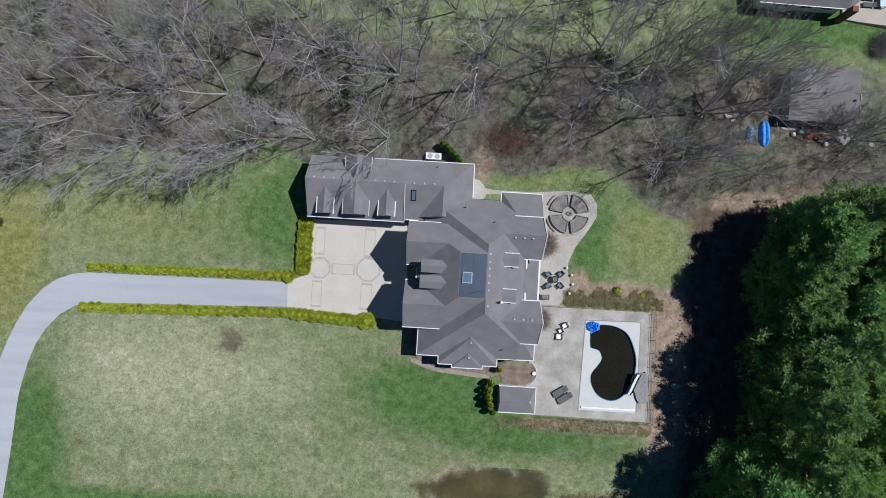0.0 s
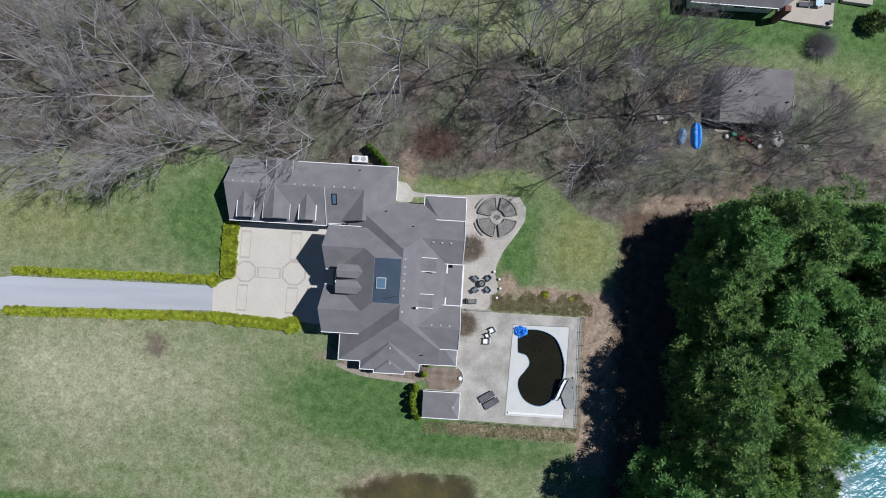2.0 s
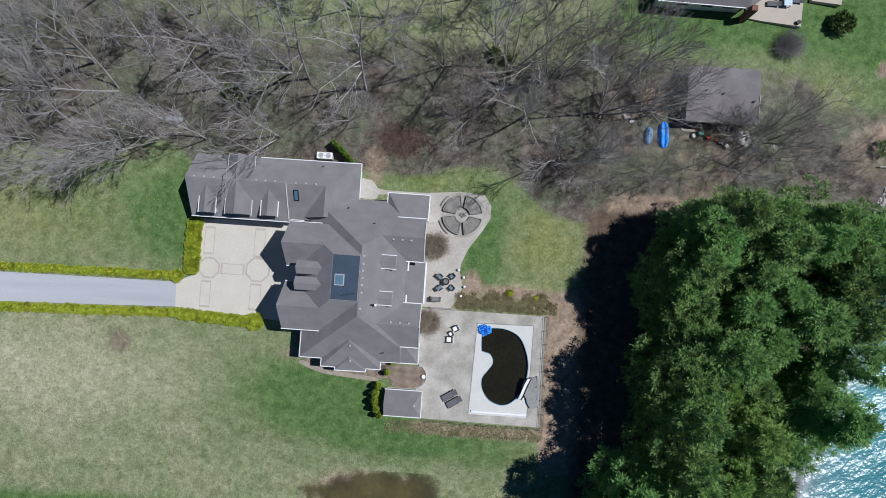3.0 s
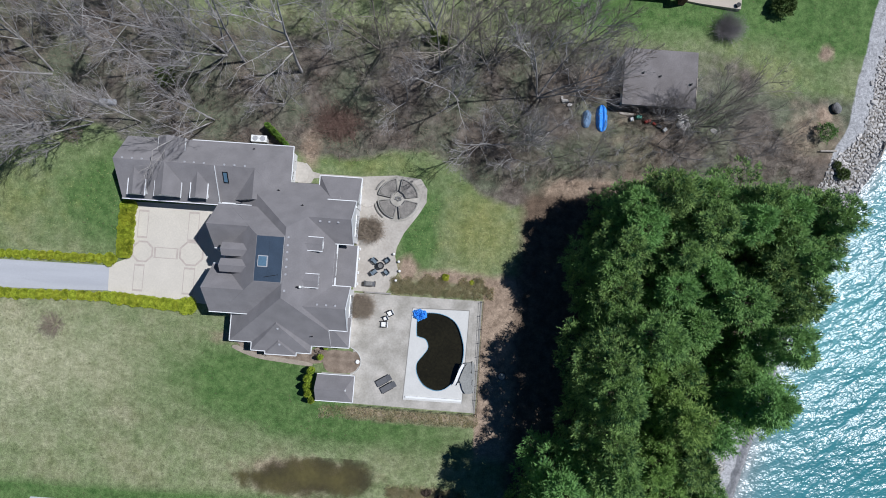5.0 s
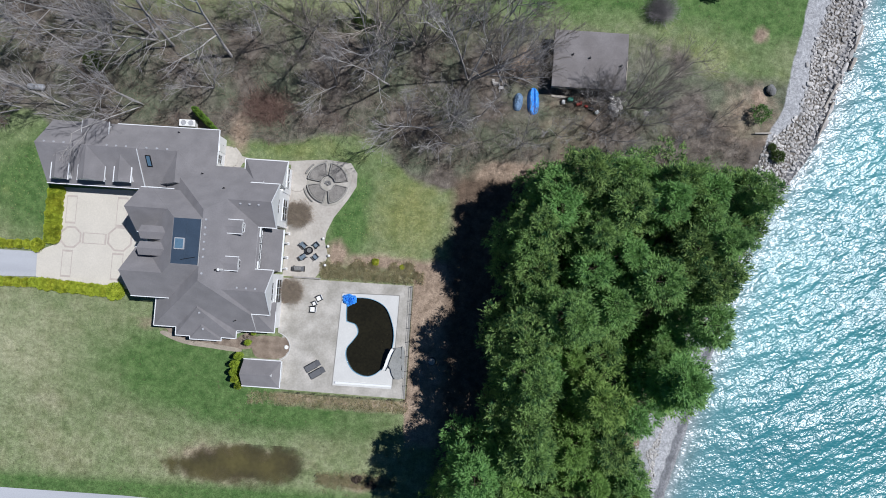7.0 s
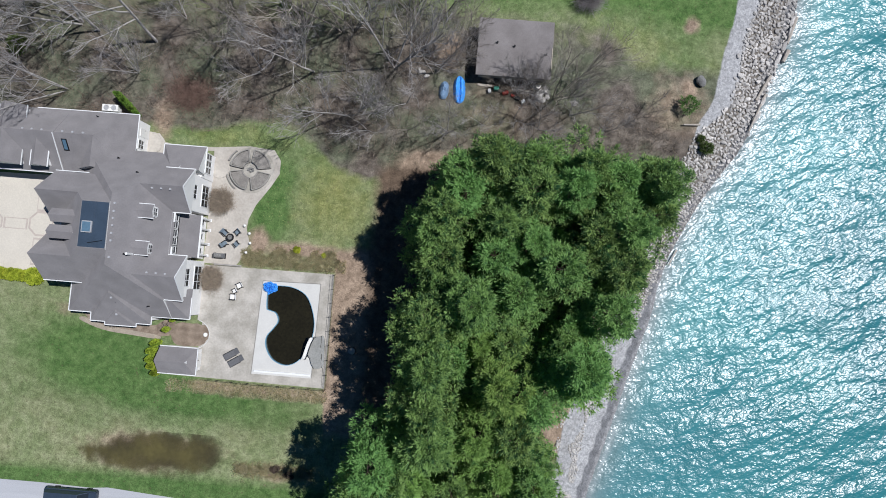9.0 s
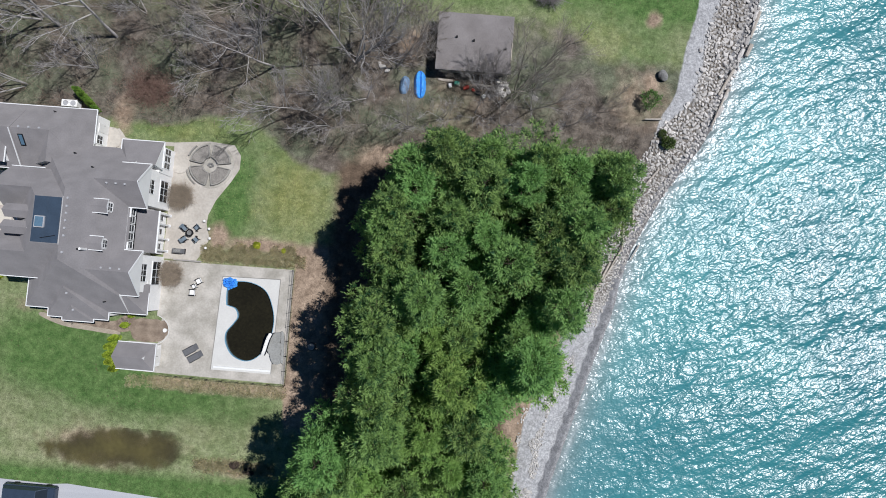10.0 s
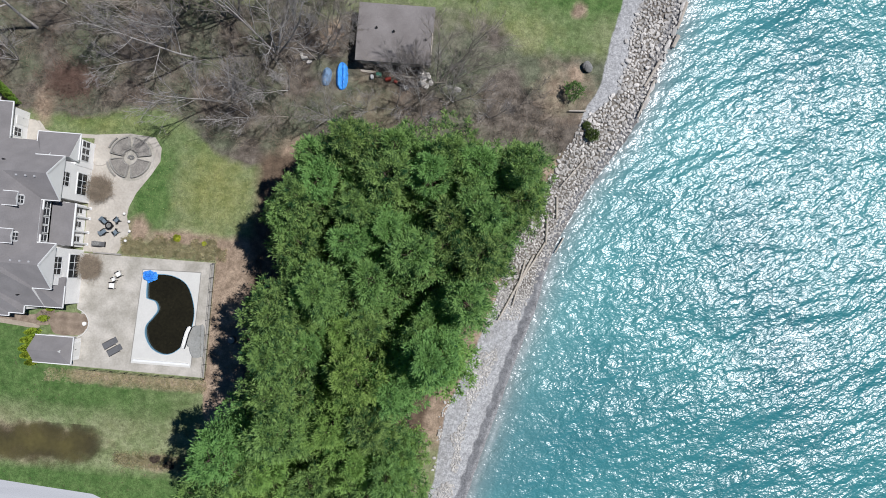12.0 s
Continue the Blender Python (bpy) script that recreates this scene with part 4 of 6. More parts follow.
tagged(link("landing", slab([(3.0, 8.7), (4.0, 8.7), (4.5, 9.0), (4.6, 9.6), (4.5, 10.3), (4.2, 10.8), (3.8, 11.1), (3.0, 11.2)], -0.2, 0.16), PATIO), "pale concrete landing at a garden door", "step", kind="structure")
tagged(link("stoop", tube((11.9, 7.4, 0), (11.9, 7.4, 0.16), 1.2, 1.15, 28), PATIO), "pale concrete stoop below the windows", "step", kind="structure")
low = tagged(link("low_wall", box(12.4, 15.6, -4.08, -3.9, 0, 0.45, bevel=0.02), CURB), "low stone wall between patio and terrace", "wall", kind="structure")
ringbed = thing("round_garden", "round paved garden with four kerbed beds", "garden bed", (15.6, 7.5, 0.04))
ringbed.scale = (0.94, 0.94, 1)


def sector(r0, r1, a0, a1, k=12):
    arc = [a0 + (a1 - a0) * i / k for i in range(k + 1)]
    return [(r1 * math.cos(radians(a)), r1 * math.sin(radians(a))) for a in arc] + [(r0 * math.cos(radians(a)), r0 * math.sin(radians(a))) for a in arc[::-1]]


part("paving", slab([(2.95 * math.cos(radians(a)), 2.95 * math.sin(radians(a))) for a in range(0, 360, 10)], -0.2, 0.012), DECK, ringbed, "grey paving")
for q in range(4):
    a0, a1 = 90 * q + 9, 90 * q + 81
    part("soil", slab(sector(1.0, 2.45, a0 + 3, a1 - 3), 0.0, 0.3), GREYSOIL, ringbed, "bare garden soil")
    part("kerb", slab(sector(2.5, 2.62, a0, a1), 0, 0.46), CURB, ringbed)
    part("kerb", slab(sector(0.92, 1.02, a0 + 6, a1 - 6), 0, 0.44), CURB, ringbed)
    for a in (a0, a1):
        c = Vector((math.cos(radians(a)), math.sin(radians(a)), 0))
        part("kerb", bar(c * 0.98 + Vector((0, 0, 0.22)), c * 2.5 + Vector((0, 0, 0.22)), 0.1, 0.45), CURB, ringbed)
for k in range(7):
    a = k * 2.4
    p = Vector((0.28 * math.cos(a), 0.2 * math.sin(a), 0.12))
    sb = bmesh.new()
    bmesh.ops.create_icosphere(sb, subdivisions=1, radius=0.17, matrix=Matrix.Translation(p) @ Matrix.Diagonal((1.2, 0.8, 0.8, 1)))
    part("stone", sb, GREYROCK, ringbed)
for a0, a1, cx, cy in ((195, 235, 15.98, 7.98), (130, 160, 15.98, 7.98)):
    part("edging", slab(sector(2.95, 3.1, a0, a1, 6), 0, 0.3), CURB, ringbed, "curved stone edging")


BEDS = []


def bed(name, outline, label):
    ragged = [(x + 0.16 * noise.noise((x * 2, y * 2, 4)), y + 0.16 * noise.noise((x * 2, y * 2, 8))) for x, y in rounded(outline, 7)]
    b = tagged(link(name, slab(ragged, -0.1, 0.085 + 0.006 * len(BEDS)), MULCH), label, "garden bed", kind="structure")
    BEDS.append(b)
    return b


bed("garden_bed", [(8.4, -11.4), (11.9, -11.3), (12.6, -12.3), (11.7, -13.6), (8.6, -13.7)], "bare brown soil bed by the pool house")
bed("garden_bed", [(11.2, 2.4), (12.3, 2.5), (12.9, 3.4), (12.4, 4.5), (11.2, 4.8)], "brown soil bed under the gable window")
bed("garden_bed", [(11.2, -7.0), (12.3, -6.8), (12.8, -5.5), (12.2, -4.6), (11.2, -4.5)], "brown soil bed under the gable window")
bed("garden_bed", [(-3.6, -7.6), (-2.2, -7.4), (-2.0, -10.4), (0.5, -10.6), (2.0, -11.6), (6.0, -11.7), (8.0, -10.6), (8.3, -12.6), (3.5, -13.1), (-1.0, -12.2), (-3.0, -10.0)], "mulched bed along the house wall")
tagged(link("garden_path", slab(rounded([(-2.4, -11.4), (0.3, -12.25), (4.0, -12.6), (6.6, -12.9), (6.5, -13.3), (3.5, -13.1), (0.0, -12.75), (-2.8, -11.8)], 4), -0.1, 0.125), material("tan_gravel", (0.34, 0.29, 0.23), 0.95, spread=0.2, scale=1, fine=9)), "curved pale stone border path", "path", kind="structure")
edge = thing("bed_edging", "curved pale stone edging of a bed", "edging")
for k in range(16):
    a = radians(-62 + 8.6 * k)
    part("stone", box(-0.045, 0.045, -0.15, 0.15, 0, 0.15, bevel=0.015), COPING, edge).matrix_local = pose(10.6 + 2.0 * math.cos(a), -12.4 + 1.75 * math.sin(a), 0.03, 0, 0, math.degrees(a))

# ---- furniture and small things outdoors ----
def garden_table(x, y):
    t = thing("round_table", "round dark metal patio table", "table", (x, y, 0.04))
    tb = tube((0, 0, 0.68), (0, 0, 0.72), 0.45, 0.45, 24)
    part("tabletop", tb, DARKMETAL, t)
    part("pedestal", tube((0, 0, 0), (0, 0, 0.68), 0.22, 0.08, 12), DARKMETAL, t)
    part("fire_bowl", tube((0, 0, 0.72), (0, 0, 0.8), 0.22, 0.28, 16), GREYROCK, t, "grey bowl")


def patio_chair(x, y, turn, cloth, label, wide=0.68):
    c = thing("patio_chair", label, "chair", (x, y, 0.05), "chairs on the terrace")
    w = wide / 2
    part("seat", box(-w, w, -w, w * 0.9, 0.36, 0.44, bevel=0.03), cloth, c)
    bb = hull([(-w, 0.85 * w, 0.4), (w, 0.85 * w, 0.4), (-w, w * 1.35, 0.95), (w, w * 1.35, 0.95), (-w, 0.85 * w + 0.06, 0.4), (w, 0.85 * w + 0.06, 0.4), (-w, w * 1.35 + 0.06, 0.95), (w, w * 1.35 + 0.06, 0.95)])
    part("backrest", bb, [cloth, cloth], c)
    for sx in (-1, 1):
        part("armrest", box(sx * w - 0.05, sx * w + 0.05, -w, w, 0.58, 0.63), DARKMETAL, c)
        for sy in (-1, 0.8):
            part("leg", box(sx * w - 0.03, sx * w + 0.03, sy * w - 0.03, sy * w + 0.03, 0, 0.6), DARKMETAL, c)
    c.rotation_euler = (0, 0, radians(turn))


garden_table(14.12, -0.72)
for x, y, a in ((13.4, -0.2, 50), (14.85, -0.05, -45), (13.45, -1.5, 130), (14.85, -1.42, -135)):
    patio_chair(x, y, a, TEAL, "dark metal patio chair with a slate blue cushion", 0.54)
patio_chair(15.7, -6.3, -60, PLASTIC, "dark framed garden chair with white cushions on the terrace", 0.62)
patio_chair(15.2, -6.95, -60, PLASTIC, "dark framed garden chair with white cushions on the terrace", 0.5)
patio_chair(15.05, -7.65, -90, PLASTIC, "dark framed garden chair with white cushions on the terrace", 0.66)


def lounger(x, y, turn):
    t = thing("sun_lounger", "grey sling sun lounger with a dark metal frame", "sun lounger", (x, y, 0.05), "sun loungers")
    part("mattress", box(-0.35, 0.35, -1.0, 0.35, 0.3, 0.35, bevel=0.02), FABRIC, t)
    part("backrest", hull([(-0.35, 0.36, 0.3), (0.35, 0.36, 0.3), (-0.35, 0.95, 0.55), (0.35, 0.95, 0.55), (-0.35, 0.36, 0.35), (0.35, 0.36, 0.35), (-0.35, 0.95, 0.6), (0.35, 0.95, 0.6)]), [FABRIC, FABRIC], t)
    for sx in (-0.37, 0.37):
        part("side_rail", box(sx - 0.03, sx + 0.03, -1.0, 0.4, 0.27, 0.33), DARKMETAL, t)
        for sy in (-0.85, 0.3):
            part("leg", box(sx - 0.025, sx + 0.025, sy - 0.025, sy + 0.025, 0, 0.3), DARKMETAL, t)
    t.rotation_euler = (0, 0, radians(turn))


lounger(15.55, -14.3, -57)
lounger(16.15, -15.05, -57)
grill = thing("barbecue", "grey barbecue cart on the patio", "barbecue", (12.95, -2.95, 0.04))
part("cabinet", box(-0.6, 0.6, -0.27, 0.27, 0.1, 0.85, bevel=0.02), FABRIC, grill)
part("lid", hull([(-0.4, -0.28, 0.85), (0.4, -0.28, 0.85), (-0.4, 0.28, 0.85), (0.4, 0.28, 0.85), (-0.4, -0.15, 1.1), (0.4, -0.15, 1.1), (-0.4, 0.18, 1.1), (0.4, 0.18, 1.1)]), [GREYROCK, GREYROCK], grill, "rounded metal lid")
for sx in (-0.6, 0.6):
    part("wheel", tube((sx, -0.32, 0.1), (sx, 0.32, 0.1), 0.1, 0.1, 12), DARKMETAL, grill)
for x, y in ((15.6, 0.8), (16.25, -0.08), (16.42, -1.2), (16.05, -2.35)):
    lamp = thing("path_light", "small white globe path light", "lamp", (x, y, 0.0), "path lights")
    part("post", tube((0, 0, 0), (0, 0, 0.3), 0.05, 0.05), DARKMETAL, lamp)
    gb = bmesh.new()
    bmesh.ops.create_uvsphere(gb, u_segments=12, v_segments=8, radius=0.17, matrix=Matrix.Translation((0, 0, 0.42)))
    part("globe", gb, PLASTIC, lamp)
pb = tagged(link("planter", tube((12.25, -12.33, 0.05), (12.25, -12.33, 0.45), 0.17, 0.24, 14), PLASTIC), "white planter pot on the bed edge", "planter")


def crumpled(name, cx, cy, rx, ry, height, seed, mat, label, category, z=0.05, turn=0.0):
    """A heap of sheeting with folds."""
    rng = np.random.RandomState(seed)
    k = 26
    verts, faces = [], []
    for j in range(k):
        for i in range(k):
            u, v = i / (k - 1) * 2 - 1, j / (k - 1) * 2 - 1
            r = math.hypot(u, v)
            s = max(abs(u), abs(v)) / r if r else 1
            uu, vv = u * s, v * s
            edge = 1 - max(abs(u), abs(v))
            wob = noise.noise((u * 2.2, v * 2.2, seed)) * 0.5 + 0.7 * (0.5 - abs(noise.noise((u * 4, v * 4, seed + 3))) * 2)
            h = min(1, edge * 3.5) * height * max(0.15, 0.65 + wob)
            w = 1 + 0.4 * noise.noise((uu * 1.3, vv * 1.3, seed + 9)) + 0.15 * noise.noise((uu * 4, vv * 4, seed))
            verts.append((uu * rx * w, vv * ry * w, h))
    for j in range(k - 1):
        for i in range(k - 1):
            a = j * k + i
            faces.append((a, a + 1, a + k + 1, a + k))
    ob = tagged(soup(name, verts, faces, mat), label, category)
    ob.matrix_world = pose(cx, cy, z, 0, 0, turn)
    return ob


crumpled("pool_cover", 19.2, -6.2, 0.85, 0.72, 0.5, 3, TARP, "crumpled blue pool cover heaped at the pool corner", "pool cover")
def covered_boat(cx, cy, long, wide, height, ridges, seed, mat, label, turn):
    """Sheeting drawn tight over upturned hulls, pointed at both ends, with folds."""
    k, m = 34, 18
    verts, faces = [], []
    for j in range(k):
        v = j / (k - 1) * 2 - 1
        half = wide / 2 * (1 - abs(v) ** 3.0) ** 0.5 + 0.06
        for i in range(m):
            u = i / (m - 1) * 2 - 1
            crest = abs(math.cos(u * math.pi * ridges / 2 + (0 if ridges % 2 else math.pi / 2)))
            h = height * (0.45 + 0.55 * crest) * (1 - abs(u) ** 5) * (1 - 0.7 * abs(v) ** 4)
            h += 0.09 * noise.noise((u * 3 + seed, v * 7, seed)) * (1 - abs(u) ** 4)
            verts.append((u * half * (1 + 0.12 * noise.noise((u, v * 4, seed + 5))), v * long / 2, max(0.0, h)))
    for j in range(k - 1):
        for i in range(m - 1):
            q = j * m + i
            faces.append((q, q + 1, q + m + 1, q + m))
    ob = tagged(soup("tarpaulin", verts, faces, mat), label, "tarpaulin")
    ob.matrix_world = pose(cx, cy, ground_z(cx, cy), 0, 0, turn)


covered_boat(39.6, 19.1, 3.3, 1.3, 0.7, 2, 11, TARP, "bright blue tarpaulin drawn over stored boats", 3)
covered_boat(37.75, 18.9, 2.2, 1.05, 0.6, 1, 12, material("faded_blue_tarp", (0.16, 0.25, 0.38), 0.5, spread=0.25, scale=2, fine=12), "faded grey blue tarpaulin over a small boat", -6)

HEAP = material("dark_compost", (0.075, 0.055, 0.042), 0.95, spread=0.4, scale=2, fine=12, bump=0.8)
crumpled("compost_heap", 21.5, -27.5, 0.75, 0.5, 0.5, 21, HEAP, "dark brown compost heap on the lawn", "heap", z=-0.97, turn=4)
crumpled("compost_heap", 23.2, -28.0, 0.8, 0.55, 0.35, 22, HEAP, "dark brown compost heap on the lawn", "heap", z=-0.97, turn=-6)

# rock feature and slide at the pool
slide = thing("pool_slide", "white pool slide beside raised grey flagstones", "slide", (25.45, -13.2, 0.05))
FLAG = material("grey_flagstone", (0.28, 0.28, 0.265), 0.85, spread=0.14, scale=0.9, fine=6, bump=0.5, per_piece=0.12)
slabs = [([(-1.0, 1.3), (0.25, 1.75), (0.35, 0.55), (-1.2, 0.35)], 0.42), ([(-1.15, 0.28), (0.36, 0.48), (0.5, -0.75), (-0.75, -0.8)], 0.5), ([(-0.72, -0.88), (0.52, -0.83), (0.6, -1.85), (-0.15, -2.0)], 0.38), ([(0.42, 1.7), (0.7, 1.6), (0.85, -0.3), (0.5, -0.2)], 0.3), ([(0.62, -0.4), (0.88, -0.4), (0.9, -1.8), (0.68, -1.75)], 0.26)]
for k, (line, h) in enumerate(slabs):
    chipped = [(x + 0.09 * noise.noise((x * 3, y * 3, k)), y + 0.09 * noise.noise((x * 3, y * 3, k + 5))) for x, y in rounded(line, 6)]
    chipped = [tuple(Vector(c) * 0.75 + Vector(q) * 0.25) for c, q in zip(chipped, [p for p in line for _ in range(6)])]
    part("flagstone", slab(chipped, -0.1, h), FLAG, slide, "rough grey flagstone")
flume = [(-0.55, 1.55, 0.95), (-0.85, 0.9, 0.85), (-1.1, 0.1, 0.62), (-1.3, -0.6, 0.4), (-1.5, -1.05, 0.15)]
for p, q in zip(flume, flume[1:]):
    part("flume", bar(p, q, 0.42, 0.07), PLASTIC, slide, "white slide bed")
    for s in (-0.22, 0.22):
        # black on the stones' side stands in for the shadow beside the flume
        part("flume_side", bar((p[0] + s, p[1], p[2] + 0.1), (q[0] + s, q[1], q[2] + 0.1), 0.06, 0.22), DARKMETAL if s > 0 else PLASTIC, slide)
for s in (-0.25, 0.25):
    part("handrail", tube((-0.5 + s, 1.6, 0.3), (-0.5 + s, 1.6, 1.5), 0.025, 0.025), DARKMETAL, slide)

# services behind the garage
ac = thing("air_conditioner", "pale grey box air conditioner behind the garage", "air conditioner", (-1.6, 13.5, 0.0))
part("casing", box(-0.95, 0.95, -0.4, 0.4, 0.0, 0.95, bevel=0.03), PLASTIC, ac)
for sx in (-0.45, 0.45):
    part("fan_grille", tube((sx, 0, 0.95), (sx, 0, 0.98), 0.32, 0.3, 20), VENTGREY, ac)
tank = thing("gas_tank", "pale grey horizontal gas tank among leaf litter", "tank", (-20.3, 16.75, 0.05))
part("vessel", tube((-0.85, 0, 0.5), (0.85, 0.0, 0.5), 0.34, 0.34, 18), VENTGREY, tank)
for s in (-1, 1):
    eb = bmesh.new()
    bmesh.ops.create_uvsphere(eb, u_segments=16, v_segments=10, radius=0.34, matrix=Matrix.Translation((0.85 * s, 0, 0.5)) @ Matrix.Diagonal((0.6, 1, 1, 1)))
    part("end_cap", eb, VENTGREY, tank)
    part("foot", box(0.6 * s - 0.06, 0.6 * s + 0.06, -0.28, 0.28, -0.05, 0.3), GREYROCK, tank)
part("valve_dome", tube((0, 0, 0.82), (0, 0, 0.95), 0.12, 0.1, 12), GREYROCK, tank)

# puddle on the lawn
pl = rounded([(-1.6, -27.2), (1.5, -25.9), (4.8, -24.9), (7.2, -24.4), (9.5, -24.3), (10.6, -25.0), (11.6, -24.3), (13.6, -24.5), (14.6, -25.6), (14.9, -27.0), (13.8, -28.1), (10.8, -28.6), (7.0, -28.8), (2.6, -28.5)], 6)
pl = [(x + 0.25 * noise.noise((x * 0.8, y * 0.8, 2)), y + 0.25 * noise.noise((x * 0.8, y * 0.8, 7))) for x, y in pl]
xs, ys = np.arange(-3.4, 17.0, 0.3), np.arange(-30.4, -22.6, 0.3)
far, inside = np.full((len(ys), len(xs)), 1e9), np.zeros((len(ys), len(xs)), bool)
PX, PY = np.meshgrid(xs, ys)
for (ax, ay), (bx, by) in zip(pl, pl[1:] + pl[:1]):
    s = np.clip(((PX - ax) * (bx - ax) + (PY - ay) * (by - ay)) / ((bx - ax) ** 2 + (by - ay) ** 2 + 1e-9), 0, 1)
    far = np.minimum(far, np.hypot(PX - ax - s * (bx - ax), PY - ay - s * (by - ay)))
    inside ^= ((ay > PY) != (by > PY)) & (PX < (bx - ax) * (PY - ay) / (by - ay + 1e-12) + ax)
depth = np.where(inside, far, -far)
ragged = np.array([[0.7 * noise.noise((x * 0.9, y * 0.9, 3)) + 0.4 * noise.noise((x * 2.2, y * 2.2, 5)) for x in xs] for y in ys])
depth = np.clip(0.7 * ease(depth + ragged, -0.7, 0.7) + 0.28 * ease(depth + ragged, 0.2, 2.0), 0, 0.95)
w = len(xs)
grid = [(j * w + i, j * w + i + 1, (j + 1) * w + i + 1, (j + 1) * w + i) for j in range(len(ys) - 1) for i in range(w - 1) if max(depth[j, i], depth[j, i + 1], depth[j + 1, i], depth[j + 1, i + 1]) > 0]
puddle = soup("puddle", [(float(x), float(y), -0.915) for y in ys for x in xs], grid, PUDDLE)
puddle.data.attributes.new("depth", "FLOAT", "POINT").data.foreach_set("value", depth.reshape(-1).astype(np.float32))
tagged(puddle, "shallow muddy puddle on the lawn", "puddle", kind="structure")

# ---- neighbours ----
shed = thing("outbuilding", "weathered grey flat-roofed outbuilding among bare trees", "outbuilding")
roof([(41.35, 24.0, 2.7), (50.05, 24.0, 2.7)], [(41.35, 20.4, 2.4), (50.1, 20.4, 2.4), (41.35, 27.2, 2.4), (50.1, 27.2, 2.4)], shed, mats=[GREYROOF, GREYROOF])
part("wall", box(41.7, 49.7, 20.9, 26.75, -0.3, 2.35), TAN, shed)
part("white_wall", box(49.7, 49.8, 20.9, 26.75, -0.3, 2.35), SIDING, shed, "white end wall")
part("rake_board", bar((50.02, 21.6, 2.53), (50.02, 24.0, 2.74), 0.08, 0.1), TAN, shed)
for x, y in ((43.6, 24.2), (45.6, 23.9), (49.3, 23.2)):
    part("vent_pipe", tube((x, y, 2.5), (x, y, 3.0), 0.13, 0.11, 10), DARKMETAL, shed)
n2 = thing("neighbour_house", "tan neighbouring house with a dark grey roof", "house")
roof([(40.0, 39.2, 6.6), (49.0, 39.2, 6.6)], [(38.5, 35.0, 2.9), (49.6, 34.8, 2.9), (38.5, 44.2, 2.9), (54.0, 44.2, 2.9), (54.0, 38.6, 2.9), (51.0, 36.4, 2.9)], n2)
n2.location = (-1.4, -0.35, 0)
part("wall", box(39, 49.2, 35.4, 43.8, -0.3, 2.8), SIDING, n2)
part("wall", box(49.2, 53.6, 38.6, 43.8, -0.3, 2.8), TAN, n2)
part("chimney", box(49.5, 50.2, 34.2, 34.9, -0.3, 3.7), BRICK, n2, "red brick chimney")
for x in (42.0, 45.0, 47.6):
    window((x, 35.38, 1.9), 1.4, 1.4, -90, n2)
window((52.0, 38.58, 1.6), 1.6, 2.0, -90, n2)
gutter((38.5, 34.96, 2.86), (49.6, 34.76, 2.86), parent=n2)
terr = tagged(link("neighbour_terrace", slab([(48.9, 34.35), (50.9, 34.1), (55.75, 33.75), (56.0, 38.65), (48.9, 38.65)], -0.6, 0.3), TAN), "tan concrete neighbour's terrace with clean edges", "terrace", kind="structure")
tagged(link("neighbour_path", slab([(57.1, 37.2), (60.8, 36.95), (61.0, 38.6), (57.1, 38.8)], -0.6, 0.05), TAN), "tan concrete neighbour's path", "path", kind="structure")
for x, y in ((52.0, 36.25), (52.0, 37.15), (54.8, 36.85)):
    t = thing("sun_lounger", "dark grey sun lounger on the neighbour's terrace", "sun lounger", (x, y, 0.3), "neighbour's loungers")
    part("mattress", box(-0.7, 0.5, -0.3, 0.3, 0.28, 0.34, bevel=0.02), FABRIC, t)
    part("backrest", bar((0.5, 0, 0.31), (0.95, 0, 0.55), 0.6, 0.06), FABRIC, t)
    for sx in (-0.6, 0.45):
        for sy in (-0.26, 0.26):
            part("leg", box(sx - 0.02, sx + 0.02, sy - 0.02, sy + 0.02, 0, 0.28), DARKMETAL, t)
t = thing("patio_table", "pale blue rectangular table on the neighbour's terrace", "table", (53.7, 36.85, 0.3))
part("tabletop", box(-0.5, 0.5, -0.9, 0.9, 0.68, 0.74, bevel=0.02), material("pale_blue_paint", (0.5, 0.62, 0.68), 0.5), t)
for sx in (-0.42, 0.42):
    for sy in (-0.8, 0.8):
        part("leg", box(sx - 0.03, sx + 0.03, sy - 0.03, sy + 0.03, 0, 0.68), DARKMETAL, t)
tagged(link("planter", tube((55.3, 34.15, 0.3), (55.3, 34.15, 0.7), 0.22, 0.28, 14), DARKMETAL), "dark round planter at the terrace corner", "planter")
rd = [(-40, -31.3), (-6, -31.3), (0, -31.45), (2, -31.25), (7, -31.6), (14.5, -32.1), (16.5, -32.8), (17, -36.5), (-40, -36.5)]
bm = slab(rd, -0.2, 0.03)
for v in bm.verts:
    v.co.z -= 0.95
tagged(link("lane", bm, DRIVE), "pale grey neighbouring lane at the lawn edge", "road", kind="structure")
